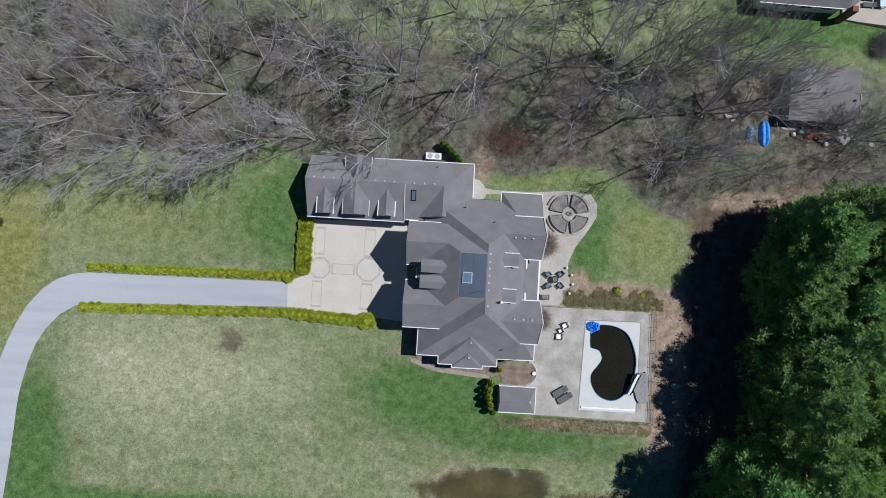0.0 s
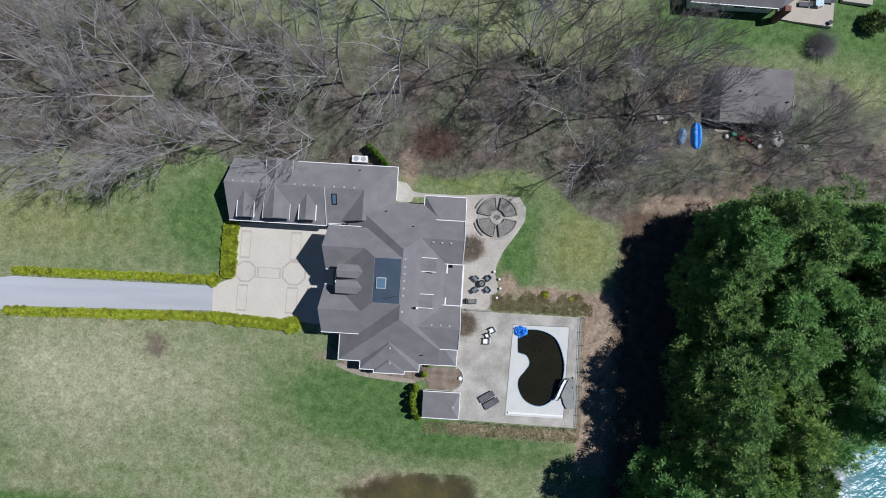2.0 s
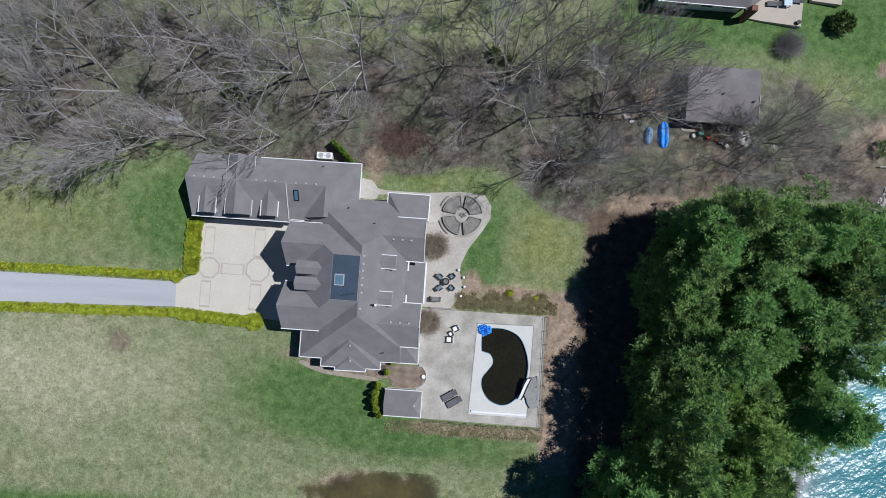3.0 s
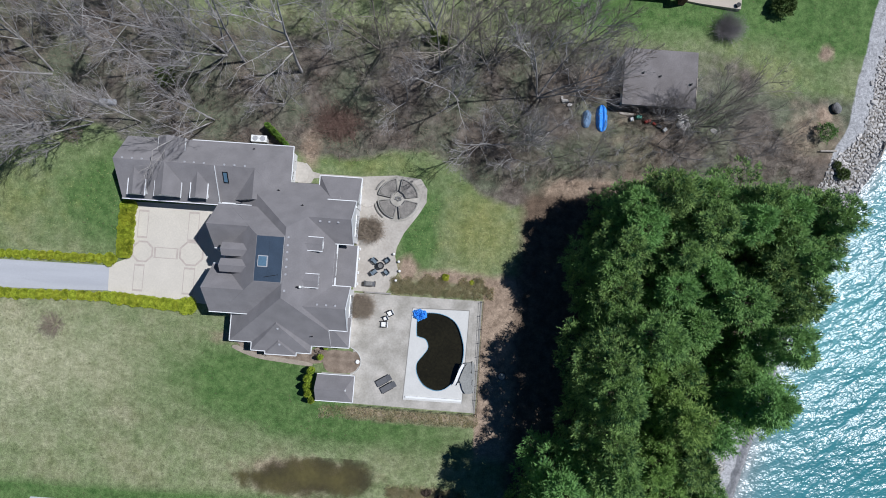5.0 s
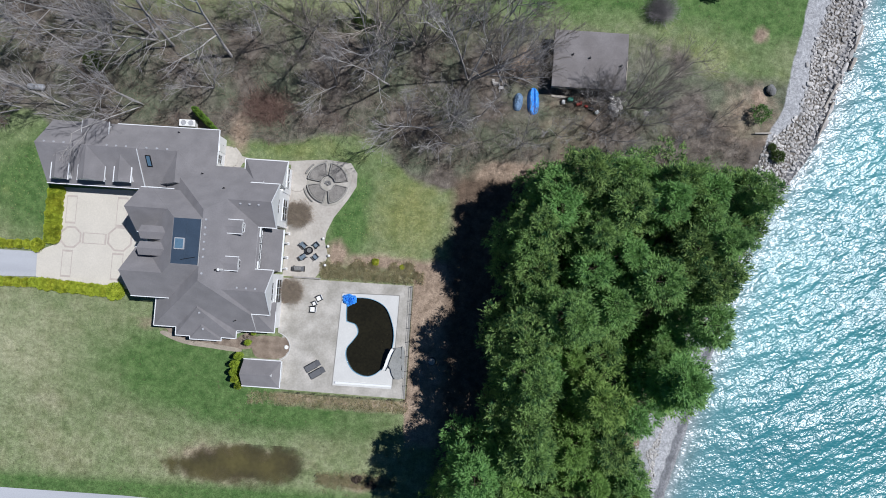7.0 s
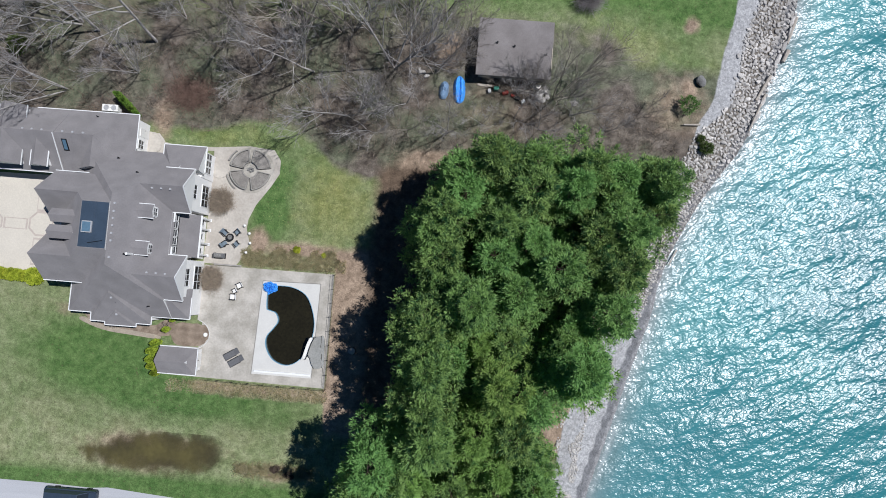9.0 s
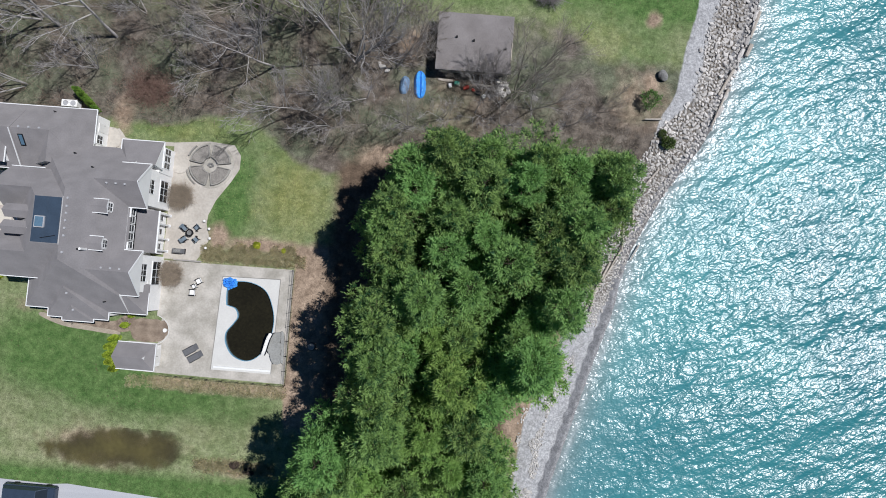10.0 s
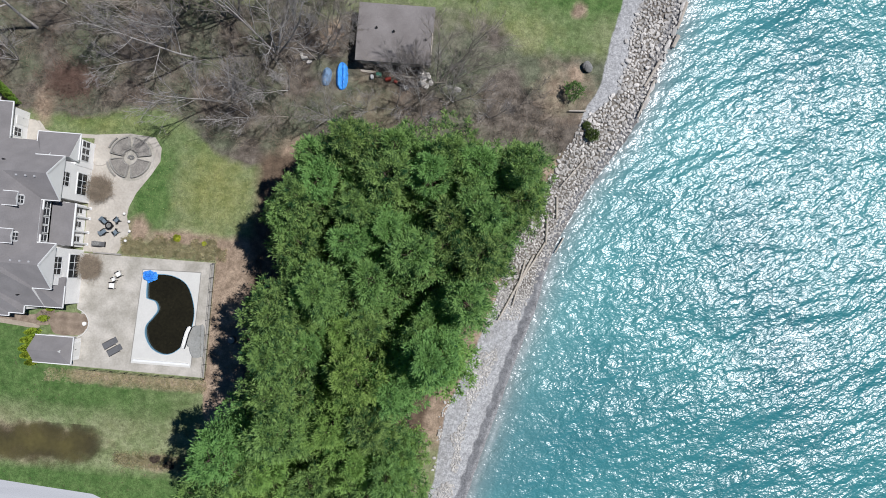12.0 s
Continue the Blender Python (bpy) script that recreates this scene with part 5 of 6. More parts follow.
junk = [("crate", 45.1, 19.1, 0.7, 0.4, 0.5, RED, "red crate among clutter", 20), ("crate", 46.0, 18.9, 0.4, 0.3, 0.3, RED, "red crate among clutter", -30), ("barrel", 44.0, 19.5, 0.6, 0.45, 0.7, GREEN, "green plastic tub among clutter", 0), ("crate", 46.6, 18.6, 0.6, 0.4, 0.4, DARKMETAL, "dark crate among clutter", -15), ("crate", 47.3, 18.2, 0.45, 0.4, 0.5, PLASTIC, "white box among clutter", 35), ("crate", 43.2, 19.2, 0.35, 0.5, 0.5, PLASTIC, "white box among clutter", 10), ("board", 47.2, 19.6, 2.6, 0.22, 0.12, DRIFTWOOD, "weathered board lying beside the outbuilding", -4), ("board", 42.6, 19.9, 1.8, 0.3, 0.12, DRIFTWOOD, "weathered board lying beside the outbuilding", -3)]
for nm, x, y, a, b, h, mt, lb, turn in junk:
    ob = tagged(link(nm, box(-a / 2, a / 2, -b / 2, b / 2, 0, h, bevel=0.04), mt), lb, nm)
    ob.matrix_world = pose(x, y, ground_z(x, y), 0, 0, turn)

van = thing("parked_van", "dark blue parked van on the neighbouring lane", "van", (-1.8, -32.45, -0.92))
part("body", box(-3.1, 3.1, -0.95, 0.95, 0.35, 1.15, bevel=0.12), material("dark_blue_paint", (0.035, 0.05, 0.075), 0.3, spread=0.1, scale=2, fine=9, bump=0, spec=0.6), van)
cabin = part("cabin", hull([(-2.9, -0.85, 1.1), (2.2, -0.85, 1.1), (-2.9, 0.85, 1.1), (2.2, 0.85, 1.1), (-2.6, -0.7, 1.85), (1.2, -0.7, 1.85), (-2.6, 0.7, 1.85), (1.2, 0.7, 1.85)]), [bpy.data.materials["dark_blue_paint"], bpy.data.materials["dark_blue_paint"]], van)
part("windscreen", hull([(2.16, -0.75, 1.15), (2.16, 0.75, 1.15), (1.26, -0.62, 1.83), (1.26, 0.62, 1.83), (2.24, -0.75, 1.15), (2.24, 0.75, 1.15), (1.32, -0.62, 1.84), (1.32, 0.62, 1.84)]), [GLASS, GLASS], cabin)
for sx in (-1.9, 1.9):
    for sy in (-0.88, 0.88):
        part("wheel", tube((sx, sy - 0.1, 0.33), (sx, sy + 0.1, 0.33), 0.33, 0.33, 18), DARKMETAL, van)

stump = thing("tree_stump", "pale cut tree stump on bare soil", "stump", (29.5, -12.85, 0.0))
part("bark", tube((0, 0, -0.1), (0, 0, 0.4), 0.52, 0.44, 16), PINEBARK, stump)
part("cut_face", tube((0, 0, 0.4), (0, 0, 0.42), 0.4, 0.4, 16), DRIFTWOOD, stump, "pale sawn wood")

# ---- plants ----
class Mesh:
    """Collects tubes and leaves as plain lists."""
    def __init__(self):
        self.v, self.f = [], []

    def limb(self, pts, radii, sides):
        base = len(self.v)
        for k, p in enumerate(pts):
            d = pts[min(k + 1, len(pts) - 1)] - pts[max(k - 1, 0)]
            dx, dy, dz = d
            q = 1 / (math.sqrt(dx * dx + dy * dy + dz * dz) + 1e-9)
            dx, dy, dz = dx * q, dy * q, dz * q
            ux, uy, uz = (0.31, 0.17, 0.93) if abs(dz) < 0.9 else (1, 0, 0)
            ax, ay, az = dy * uz - dz * uy, dz * ux - dx * uz, dx * uy - dy * ux
            q = radii[k] / math.sqrt(ax * ax + ay * ay + az * az)
            ax, ay, az = ax * q, ay * q, az * q
            bx, by, bz = dy * az - dz * ay, dz * ax - dx * az, dx * ay - dy * ax
            x, y, z = p
            for s in range(sides):
                c, n = math.cos(6.2832 * s / sides), math.sin(6.2832 * s / sides)
                self.v.append((x + c * ax + n * bx, y + c * ay + n * by, z + c * az + n * bz))
        for k in range(len(pts) - 1):
            for s in range(sides):
                i, j = base + k * sides + s, base + k * sides + (s + 1) % sides
                self.f.append((i, j, j + sides, i + sides))

    def leaf(self, p, d, length, width, rng):
        dx, dy, dz = d
        q = 1 / (math.sqrt(dx * dx + dy * dy + dz * dz) + 1e-9)
        d = d * q
        ux, uy, uz = rng.normal(size=3)
        ax, ay, az = d[1] * uz - d[2] * uy, d[2] * ux - d[0] * uz, d[0] * uy - d[1] * ux
        q = width / 2 / (math.sqrt(ax * ax + ay * ay + az * az) + 1e-9)
        a = np.array((ax * q, ay * q, az * q))
        i = len(self.v)
        self.v += [tuple(p - a * 0.4), tuple(p + d * length * 0.55 - a), tuple(p + d * length), tuple(p + d * length * 0.55 + a)]
        self.f.append((i, i + 1, i + 2, i + 3))


def bend(p, d, length, steps, wander, lift, rng):
    pts = [np.array(p, float)]
    d = np.array(d, float)
    for _ in range(steps):
        d = d + rng.normal(size=3) * wander + np.array((0, 0, lift))
        d = d / np.linalg.norm(d)
        pts.append(pts[-1] + d * length / steps)
    return pts


def bare_tree(seed, height=15.0, stems=1, spread=0.55, lean=(0, 0), extra=0):
    """A leafless tree: trunk with limbs, and a crown of branches and twigs."""
    rng = np.random.RandomState(seed)
    wood, twigs = Mesh(), Mesh()
    count = [0]

    def grow(p, d, length, radius, level):
        steps = (7, 5, 4, 3, 2)[level]
        pts = bend(p, d, length, steps, (0.035, 0.085, 0.12, 0.14, 0.16)[level], (0.02, 0.05, 0.04, 0.03, 0.02)[level], rng)
        tip = (0.35, 0.25, 0.25, 0.4, 0.5)[level]
        radii = [radius * (1 - (1 - tip) * k / steps) for k in range(steps + 1)]
        (wood if level < 3 else twigs).limb(pts, radii, (8, 5, 4, 3, 3)[level])
        if level == 4:
            return
        kids = (int(rng.randint(9, 12)) if stems < 3 else int(rng.randint(6, 8)), int(rng.randint(6, 9)), int(rng.randint(4, 6)), int(rng.randint(2, 4)))[level] + extra
        for c in range(kids):
            t = (0.28 if level == 0 else 0.22) + (0.98 - 0.25) * (c + rng.rand()) / kids
            t = min(t, 0.99)
            at = t * steps
            k = int(at)
            q = pts[k] + (pts[k + 1] - pts[k]) * (at - k)
            along = pts[k + 1] - pts[k]
            along = along / np.linalg.norm(along)
            out = rng.normal(size=3)
            out = out - along * out.dot(along)
            out = out / np.linalg.norm(out)
            mix = (spread - 0.12 + 0.25 * rng.rand()) if level == 0 else 0.25 + 0.23 * rng.rand()
            nd = along * (1 - mix) + out * mix + np.array((0, 0, 0.18))
            nl = length * ((0.62, 0.52, 0.5, 0.52)[level]) * (1.08 - 0.55 * t) * (0.75 + 0.5 * rng.rand())
            grow(q, nd, nl, max(radii[k] * 0.58, (0.042, 0.028, 0.017, 0.0105)[level] * min(1, height / 10)), level + 1)

    for s in range(stems):
        a = 2 * math.pi * s / stems + rng.rand()
        tilt = 0.0 if stems == 1 else 0.28 + 0.15 * rng.rand()
        d = np.array((math.cos(a) * tilt + lean[0], math.sin(a) * tilt + lean[1], 1.0))
        grow((0.12 * math.cos(a) * (stems > 1), 0.12 * math.sin(a) * (stems > 1), -0.2), d, height * (0.82 if stems > 1 else 0.9), 0.0082 * height * (1.0 if stems == 1 else 0.8), 0)
    return wood, twigs


def pine(seed, height, spread):
    """A white pine: straight trunk, whorls of limbs and needle tufts."""
    rng = np.random.RandomState(seed)
    wood, green = Mesh(), Mesh()
    trunk = bend((0, 0, -0.2), (0, 0, 1), height, 10, 0.02, 0.03, rng)
    wood.limb(trunk, [0.26 * (1 - 0.93 * k / 10) for k in range(11)], 8)

    def puff(p, d, size):
        """A rounded clump of short needle sprays at a branch's end."""
        for _ in range(66):
            o = rng.normal(size=3) * np.array((0.27, 0.27, 0.2)) * size
            dd = o / size + d * 0.35 + rng.normal(size=3) * 0.25 + np.array((0, 0, 0.3))
            q = 0.4 * size * (0.7 + 0.6 * rng.rand()) / np.linalg.norm(dd)
            ux, uy = rng.normal(), rng.normal()
            w = size * 0.085 / math.hypot(ux, uy)
            i = len(green.v)
            x, y, z = p + o
            green.v += [(x - ux * w, y - uy * w, z), (x + ux * w, y + uy * w, z + 0.02), (x + dd[0] * q, y + dd[1] * q, z + dd[2] * q)]
            green.f.append((i, i + 1, i + 2))

    z = height * 0.22
    while z < height * 0.985:
        t = (z / height - 0.22) / 0.78
        reach = spread * (0.6 + 0.4 * min(1, t * 4)) * (1 - t) ** 0.62 + 0.4
        k = z / height * 10
        c = trunk[min(int(k), 9)] + (trunk[min(int(k), 9) + 1] - trunk[min(int(k), 9)]) * (k - int(k))
        n = rng.randint(4, 6)
        a0 = rng.rand() * 6.28
        for s in range(n):
            a = a0 + 6.283 * s / n + rng.normal() * 0.3
            r = reach * (0.38 + 0.98 * rng.rand() ** 1.3)
            d = np.array((math.cos(a), math.sin(a), 0.02 + 0.6 * t))
            pts = bend(c, d, r, 5, 0.08, 0.07, rng)
            wood.limb(pts, [0.05 * (1 - 0.85 * q / 5) * (1.2 - t) + 0.008 for q in range(6)], 3)
            side = np.array((-d[1], d[0], 0.0))
            for q, out in ((2.7, 0.30), (4.0, 0.22)):
                e = pts[int(q)] + (pts[int(q) + 1] - pts[int(q)]) * (q - int(q))
                for sgn in (-1, 1):
                    w = d * 0.55 + side * sgn * (0.7 + 0.4 * rng.rand()) + np.array((0, 0, 0.15 + 0.2 * rng.normal()))
                    puff(e + w * (r * out + 0.25), w, 0.62 - 0.08 * t + 0.36 * rng.rand())
            puff(pts[-1], d, 0.74 - 0.1 * t)
        z += 0.95 + 0.55 * rng.rand()
    puff(trunk[-1], np.array((0, 0, 1.0)), 0.5)
    return wood, green


def leafy(seed, rx, ry, rz, count, size, squash=0.0, lumpy=0.16):
    """A leafy mound: leaves thick over a rounded, slightly lumpy body."""
    rng = np.random.RandomState(seed)
    g = Mesh()
    for _ in range(count):
        n = rng.normal(size=3)
        n = n / np.linalg.norm(n)
        n[2] = abs(n[2]) if rng.rand() < 0.8 else n[2]
        e = np.sign(n) * np.abs(n) ** (1 - squash)
        lump = 1 + lumpy * noise.noise((n[0] * 2.5 + seed, n[1] * 2.5, n[2] * 2.5)) + 0.06 * rng.normal()
        p = np.array((e[0] * rx, e[1] * ry, max(0.02, rz + e[2] * rz * 0.98))) * np.array((lump, lump, 1))
        if rng.rand() < 0.35:
            p = p * np.array((0.8, 0.8, 0.88))
        green_dir = n + rng.normal(size=3) * 0.6 + np.array((0, 0, 0.3))
        g.leaf(p, green_dir, size * (0.7 + 0.6 * rng.rand()), size * 0.6, rng)
    return g


def plant(name, label, category, group, pieces):
    t = thing(name, label, category, group=group)
    for nm, mesh, mat in pieces:
        soup(nm, mesh.v, mesh.f, mat, t)
    return t


def settle(x, y):
    return ground_z(x, y)


# pines
PINES = [plant("pine_tree", "tall green pine with feathery needle tufts", "tree", "pine grove", [("trunk", w, PINEBARK), ("crown", g, NEEDLE)])
         for w, g in (pine(11, 17.0, 3.7), pine(12, 18.5, 4.0), pine(13, 15.5, 3.5), pine(14, 17.5, 4.2), pine(15, 13.0, 3.2))]
spots = [(40.6, 7.2), (44.0, 7.8), (48.5, 8.0), (53.0, 7.8), (57.4, 7.6), (40.4, 5.0), (38.6, 1.0), (38.8, -3.8), (39.0, -8.6), (39.2, -13.4), (36.2, -23.6), (34.8, -28.3), (55.0, 4.2), (39.4, 3.4), (42.8, 4.4), (47.0, 5.2), (51.5, 5.6), (56.0, 6.6), (60.0, 6.4), (39.2, -1.2), (43.6, -0.6), (48.0, 0.4), (52.6, 1.0), (57.0, 1.8), (58.0, 2.2),
         (38.5, -6.4), (42.8, -5.4), (47.4, -4.6), (52.0, -3.8), (56.4, -2.8), (57.0, -2.4), (38.9, -11.2), (41.6, -10.6), (50.5, -8.4), (53.0, -7.6), (55.0, -7.0), (52.4, -12.0), (47.2, -9.6), (39.6, -15.6), (44.0, -14.6),
         (35.0, -21.2), (38.8, -19.4), (47.6, -18.4), (33.8, -26.0), (42.0, -24.0), (50.2, -22.0), (35.6, -30.6), (45.0, -28.4), (49.4, -27.2), (37.6, -35), (43, -34), (48, -33), (61.0, 7.6), (49.0, -15.5), (60.6, 4.6), (50.3, -1.6), (45.2, 2.3), (33.4, -31.4), (35.2, -34.6), (32.0, -33.8), (54.0, -1.2)]
w, g = pine(16, 16.0, 4.2)
YOUNG = plant("young_pine", "yellow green young pine among taller pines", "tree", "pine grove", [("trunk", w, PINEBARK), ("crown", g, YOUNGNEEDLE)])
for k, (x, y, q) in enumerate(((45.8, -12.6, 1.15), (52.4, -11.9, 1.1), (43.4, -10.4, 0.85), (50.2, -23.6, 0.9), (36.6, -26.4, 0.95), (60.4, 6.0, 0.8), (43.2, -19.0, 1.0), (46.4, -23.0, 0.95), (38.2, -24.2, 1.05), (40.4, -28.6, 1.1))):
    m = pose(x, y, settle(x, y), 0, 0, 77 * k)
    t = YOUNG if k == 0 else copy_thing(YOUNG, m)
    t.matrix_world = m
    t.scale = (q, q, q)
rng = np.random.RandomState(5)
for k, (x, y) in enumerate(spots):
    src = PINES[k % 5]
    m = pose(x + rng.normal() * 0.4, y + rng.normal() * 0.4, settle(x, y), 0, 0, rng.rand() * 360)
    if k < 5:
        src.matrix_world = m
    else:
        t = copy_thing(src, m)
        s = 0.88 + 0.26 * rng.rand()
        t.scale = (s, s, s * (0.95 + 0.1 * rng.rand()))

# bare trees
BARES = [plant("bare_tree", "leafless grey deciduous tree in the woods", "tree", "bare trees", [("trunk", w, BARK), ("crown", g, TWIG)])
         for w, g in (bare_tree(21, 20, 1, 0.46), bare_tree(22, 20, 3, 0.4), bare_tree(23, 18, 2, 0.46), bare_tree(24, 19, 4, 0.38), bare_tree(25, 16, 3, 0.45), bare_tree(26, 15, 2, 0.5))]
TANNED = [plant("bare_tree", "leafless tan brown deciduous tree by the outbuilding", "tree", "bare trees", [("trunk", w, TANBARK), ("crown", g, TANBARK)])
          for w, g in (bare_tree(71, 17, 3, 0.45), bare_tree(72, 16, 4, 0.4), bare_tree(73, 15, 2, 0.5))]
# place, kind, size, and the lean to the south and east in degrees
known = [(-6.6, 23.8, 1, 1.0, -3, -6), (-4.4, 23.0, 0, 1.0, 0, 2), (2.7, 22.2, 0, 1.1, -2, 0), (12.1, 25.8, 3, 0.95, 0, 0), (10.9, 22.2, 5, 0.75, 0, 10), (-23.5, 24.5, 2, 1.0, -4, 4), (-30.9, 23.1, 0, 1.0, 0, 5), (-27.7, 20.0, 2, 1.0, 2, -4), (-46.6, 15.9, 3, 0.85, 9, -6), (-35.0, 19.7, 1, 0.95, 3, 0), (-16.2, 26.4, 1, 0.95, -4, -4), (18.5, 28.6, 2, 0.95, -6, 4), (20.4, 25.7, 0, 1.05, -8, 12), (31.7, 21.3, 3, 0.95, -4, 12), (36.5, 20.9, 2, 0.85, -6, 12), (51.0, 19.2, 3, 0.72, -6, 14), (51.4, 18.9, 2, 0.5, -10, 30), (53.0, 19.6, 0, 0.45, -14, 18), (-7.6, 15.5, 4, 0.85, 16, -8), (26.6, 15.0, 5, 0.9, 7, 4), (22.0, 20.0, 0, 0.75, 10, 0), (19.6, 23.6, 1, 0.75, 4, 0), (25.0, 25.2, 1, 0.9, -2, 0), (34.4, 24.8, 5, 0.75, -4, 6), (26.4, 25.4, 4, 0.85, -4, 8), (15.7, 19.5, 5, 0.6, 8, -8), (-23.5, 14.6, 5, 0.85, 9, 0), (-30.0, 13.4, 5, 0.8, 8, 2), (-37.5, 13.2, 4, 0.8, 6, 0), (-51.0, 15.0, 1, 0.8, 4, 0), (-33.0, 12.2, 2, 0.5, 6, 4), (-40.5, 11.8, 0, 0.5, 6, 4), (-47.0, 12.2, 1, 0.5, 4, 4), (-52.5, 12.0, 2, 0.55, 4, 4), (-27.6, 12.2, 4, 0.55, 8, 0), (30.4, 16.6, 1, 0.6, 8, 0), (29.0, 13.4, 4, 0.5, 10, 0), (33.8, 13.8, 5, 0.5, 6, 0), (42.6, 15.2, 4, 0.4, 6, 0), (46.4, 16.2, 2, 0.42, 0, 8), (49.4, 15.2, 5, 0.45, 0, 6), (53.0, 17.2, 1, 0.42, 0, 10), (57.4, 15.6, 5, 0.35, 0, 8), (-26.0, 11.4, 4, 0.5, 14, 0), (-30.6, 11.0, 1, 0.5, 16, 4), (-35.4, 10.8, 3, 0.55, 16, 0), (-38.6, 10.4, 4, 0.5, 14, 0), (-43.4, 10.2, 2, 0.55, 14, 0), (-49.6, 10.0, 3, 0.5, 12, 6), (-54.5, 9.4, 1, 0.4, 6, 0), (38.6, 14.0, 3, 0.4, 4, 0), (28.0, 17.6, 4, 0.55, 6, 0), (33.4, 17.0, 2, 0.5, 4, 0), (38.2, 22.6, 3, 0.36, 0, 6), (40.4, 22.4, 4, 0.26, 0, 0), (40.3, 24.6, 3, 0.26, 0, 0), (40.6, 23.4, 1, 0.22, 0, 4), (45.8, 19.9, 4, 0.36, -4, 0), (47.4, 19.8, 3, 0.34, -6, 4), (48.6, 19.5, 4, 0.4, -6, 0), (46.6, 19.2, 1, 0.28, -8, 0), (49.8, 19.8, 5, 0.36, -8, 8), (61.0, 17.6, 2, 0.34, -10, 34), (44.3, 19.7, 3, 0.26, 0, 0), (33.0, 28.2, 3, 0.7, -4, 4), (37.2, 28.4, 1, 0.6, -4, 6), (29.6, 30.4, 0, 0.7, -4, 0), (36.4, 32.0, 5, 0.65, -4, 0)]
placed = [(x, y, v, s, a, b) for x, y, v, s, a, b in known]
tries = 0
while len(placed) < 106 and tries < 6000:
    tries += 1
    x, y = rng.uniform(-64, 36), rng.uniform(13.5, 42)
    if (y < 15.5 and x > -14) or (-24 < x < -17 and y < 19) or (x > 33 and y < 30) or (x > 28 and y > 30):
        continue
    if y > 29 and rng.rand() < 0.35:
        continue
    if min((x - p[0]) ** 2 + (y - p[1]) ** 2 for p in placed) < 3.6 ** 2:
        continue
    placed.append((x, y, int(rng.randint(6)), 0.5 + 0.4 * rng.rand(), rng.normal() * 4, rng.normal() * 5))
used = set()
for x, y, v, s, south, east in placed:
    m = pose(x, y, settle(x, y), south, east, 0) @ pose(0, 0, 0, 0, 0, rng.rand() * 360)
    kinds = BARES
    if x > 5 and rng.rand() < 0.6:
        kinds, v = TANNED, v % 3
    if (kinds is BARES, v) not in used:
        used.add((kinds is BARES, v))
        t = kinds[v]
        t.matrix_world = m
    else:
        t = copy_thing(kinds[v], m)
    t.scale = (s, s, s)

w, g = bare_tree(27, 15, 2, 0.5, lean=(-0.5, -0.3))
t = plant("leaning_tree", "leaning leafless pale grey tree at the wood's edge", "tree", "bare trees", [("trunk", w, BARK), ("crown", g, TWIG)])
t.location = (-22.2, 14.2, settle(-22.2, 14.2))

# brush between the trees
brush = Mesh()
for _ in range(6200):
    x, y = rng.uniform(-60, 66), rng.uniform(9.0, 34)
    lim = 11.4 + 1.4 * math.sin(x * 0.13) + 0.8 * math.sin(x * 0.31 + 2) - 2.0 * float(ease(-x, 30, 52)) - 1.0 * float(ease(x, 30, 40))
    if y < lim or (y > 29) or (-24 < x < -15 and y < 18.5) or (41 < x < 52.5 and 19.6 < y < 29) or (36.8 < x < 40.6 and 17 < y < 21.2) or (39 < x < 52.5 and y > 27) or (x > 52 and y > 19):
        continue
    z = settle(x, y)
    for _ in range(4):
        h = 0.6 + 1.5 * rng.rand()
        d = np.array((rng.normal() * 0.55, rng.normal() * 0.55, 1.0))
        pts = bend((x + rng.normal() * 0.3, y + rng.normal() * 0.3, z - 0.05), d, h, 2, 0.25, 0, rng)
        brush.limb(pts, [0.016, 0.012, 0.006], 3)
tagged(soup("underbrush", brush.v, brush.f, BROWNTWIG), "brown leafless brush on the woodland floor", "brush", kind="stuff")

russet = Mesh()
for _ in range(420):
    x, y = rng.normal(7.6, 1.3), rng.normal(16.0, 0.9)
    for _ in range(5):
        pts = bend((x + rng.normal() * 0.3, y + rng.normal() * 0.3, -0.05), np.array((rng.normal() * 0.7, rng.normal() * 0.7, 1.0)), 0.6 + 1.2 * rng.rand(), 3, 0.3, -0.1, rng)
        russet.limb(pts, [0.02, 0.016, 0.012, 0.006], 3)
tagged(soup("bramble_thicket", russet.v, russet.f, material("russet_cane", (0.225, 0.145, 0.115), 0.9, spread=0.35, scale=1, fine=6, bump=0)), "reddish brown bramble canes at the wood's edge", "brush", kind="stuff")

# clipped hedges
def mound(rx, ry, rz, base):
    """A closed rounded body inside a clipped shrub."""
    g = Mesh()
    for j in range(7):
        a = math.pi / 2 * j / 6
        for k in range(14):
            b = 6.2832 * k / 14
            g.v.append((rx * math.cos(b) * math.cos(a) ** 0.7, ry * math.sin(b) * math.cos(a) ** 0.7, base + rz * math.sin(a)))
    g.f = [(j * 14 + k, j * 14 + (k + 1) % 14, (j + 1) * 14 + (k + 1) % 14, (j + 1) * 14 + k) for j in range(6) for k in range(14)]
    return g


SHRUBS = [plant("hedge_shrub", "clipped golden green hedge shrub beside the drive", "shrub", "hedge shrubs", [("foliage", leafy(31 + k, 0.6, 0.58, 0.46, 2600, 0.1, 0.3, 0.08), HEDGE), ("inner_growth", mound(0.56, 0.54, 0.82, 0.02), HEDGE)]) for k in range(3)]
first = set()


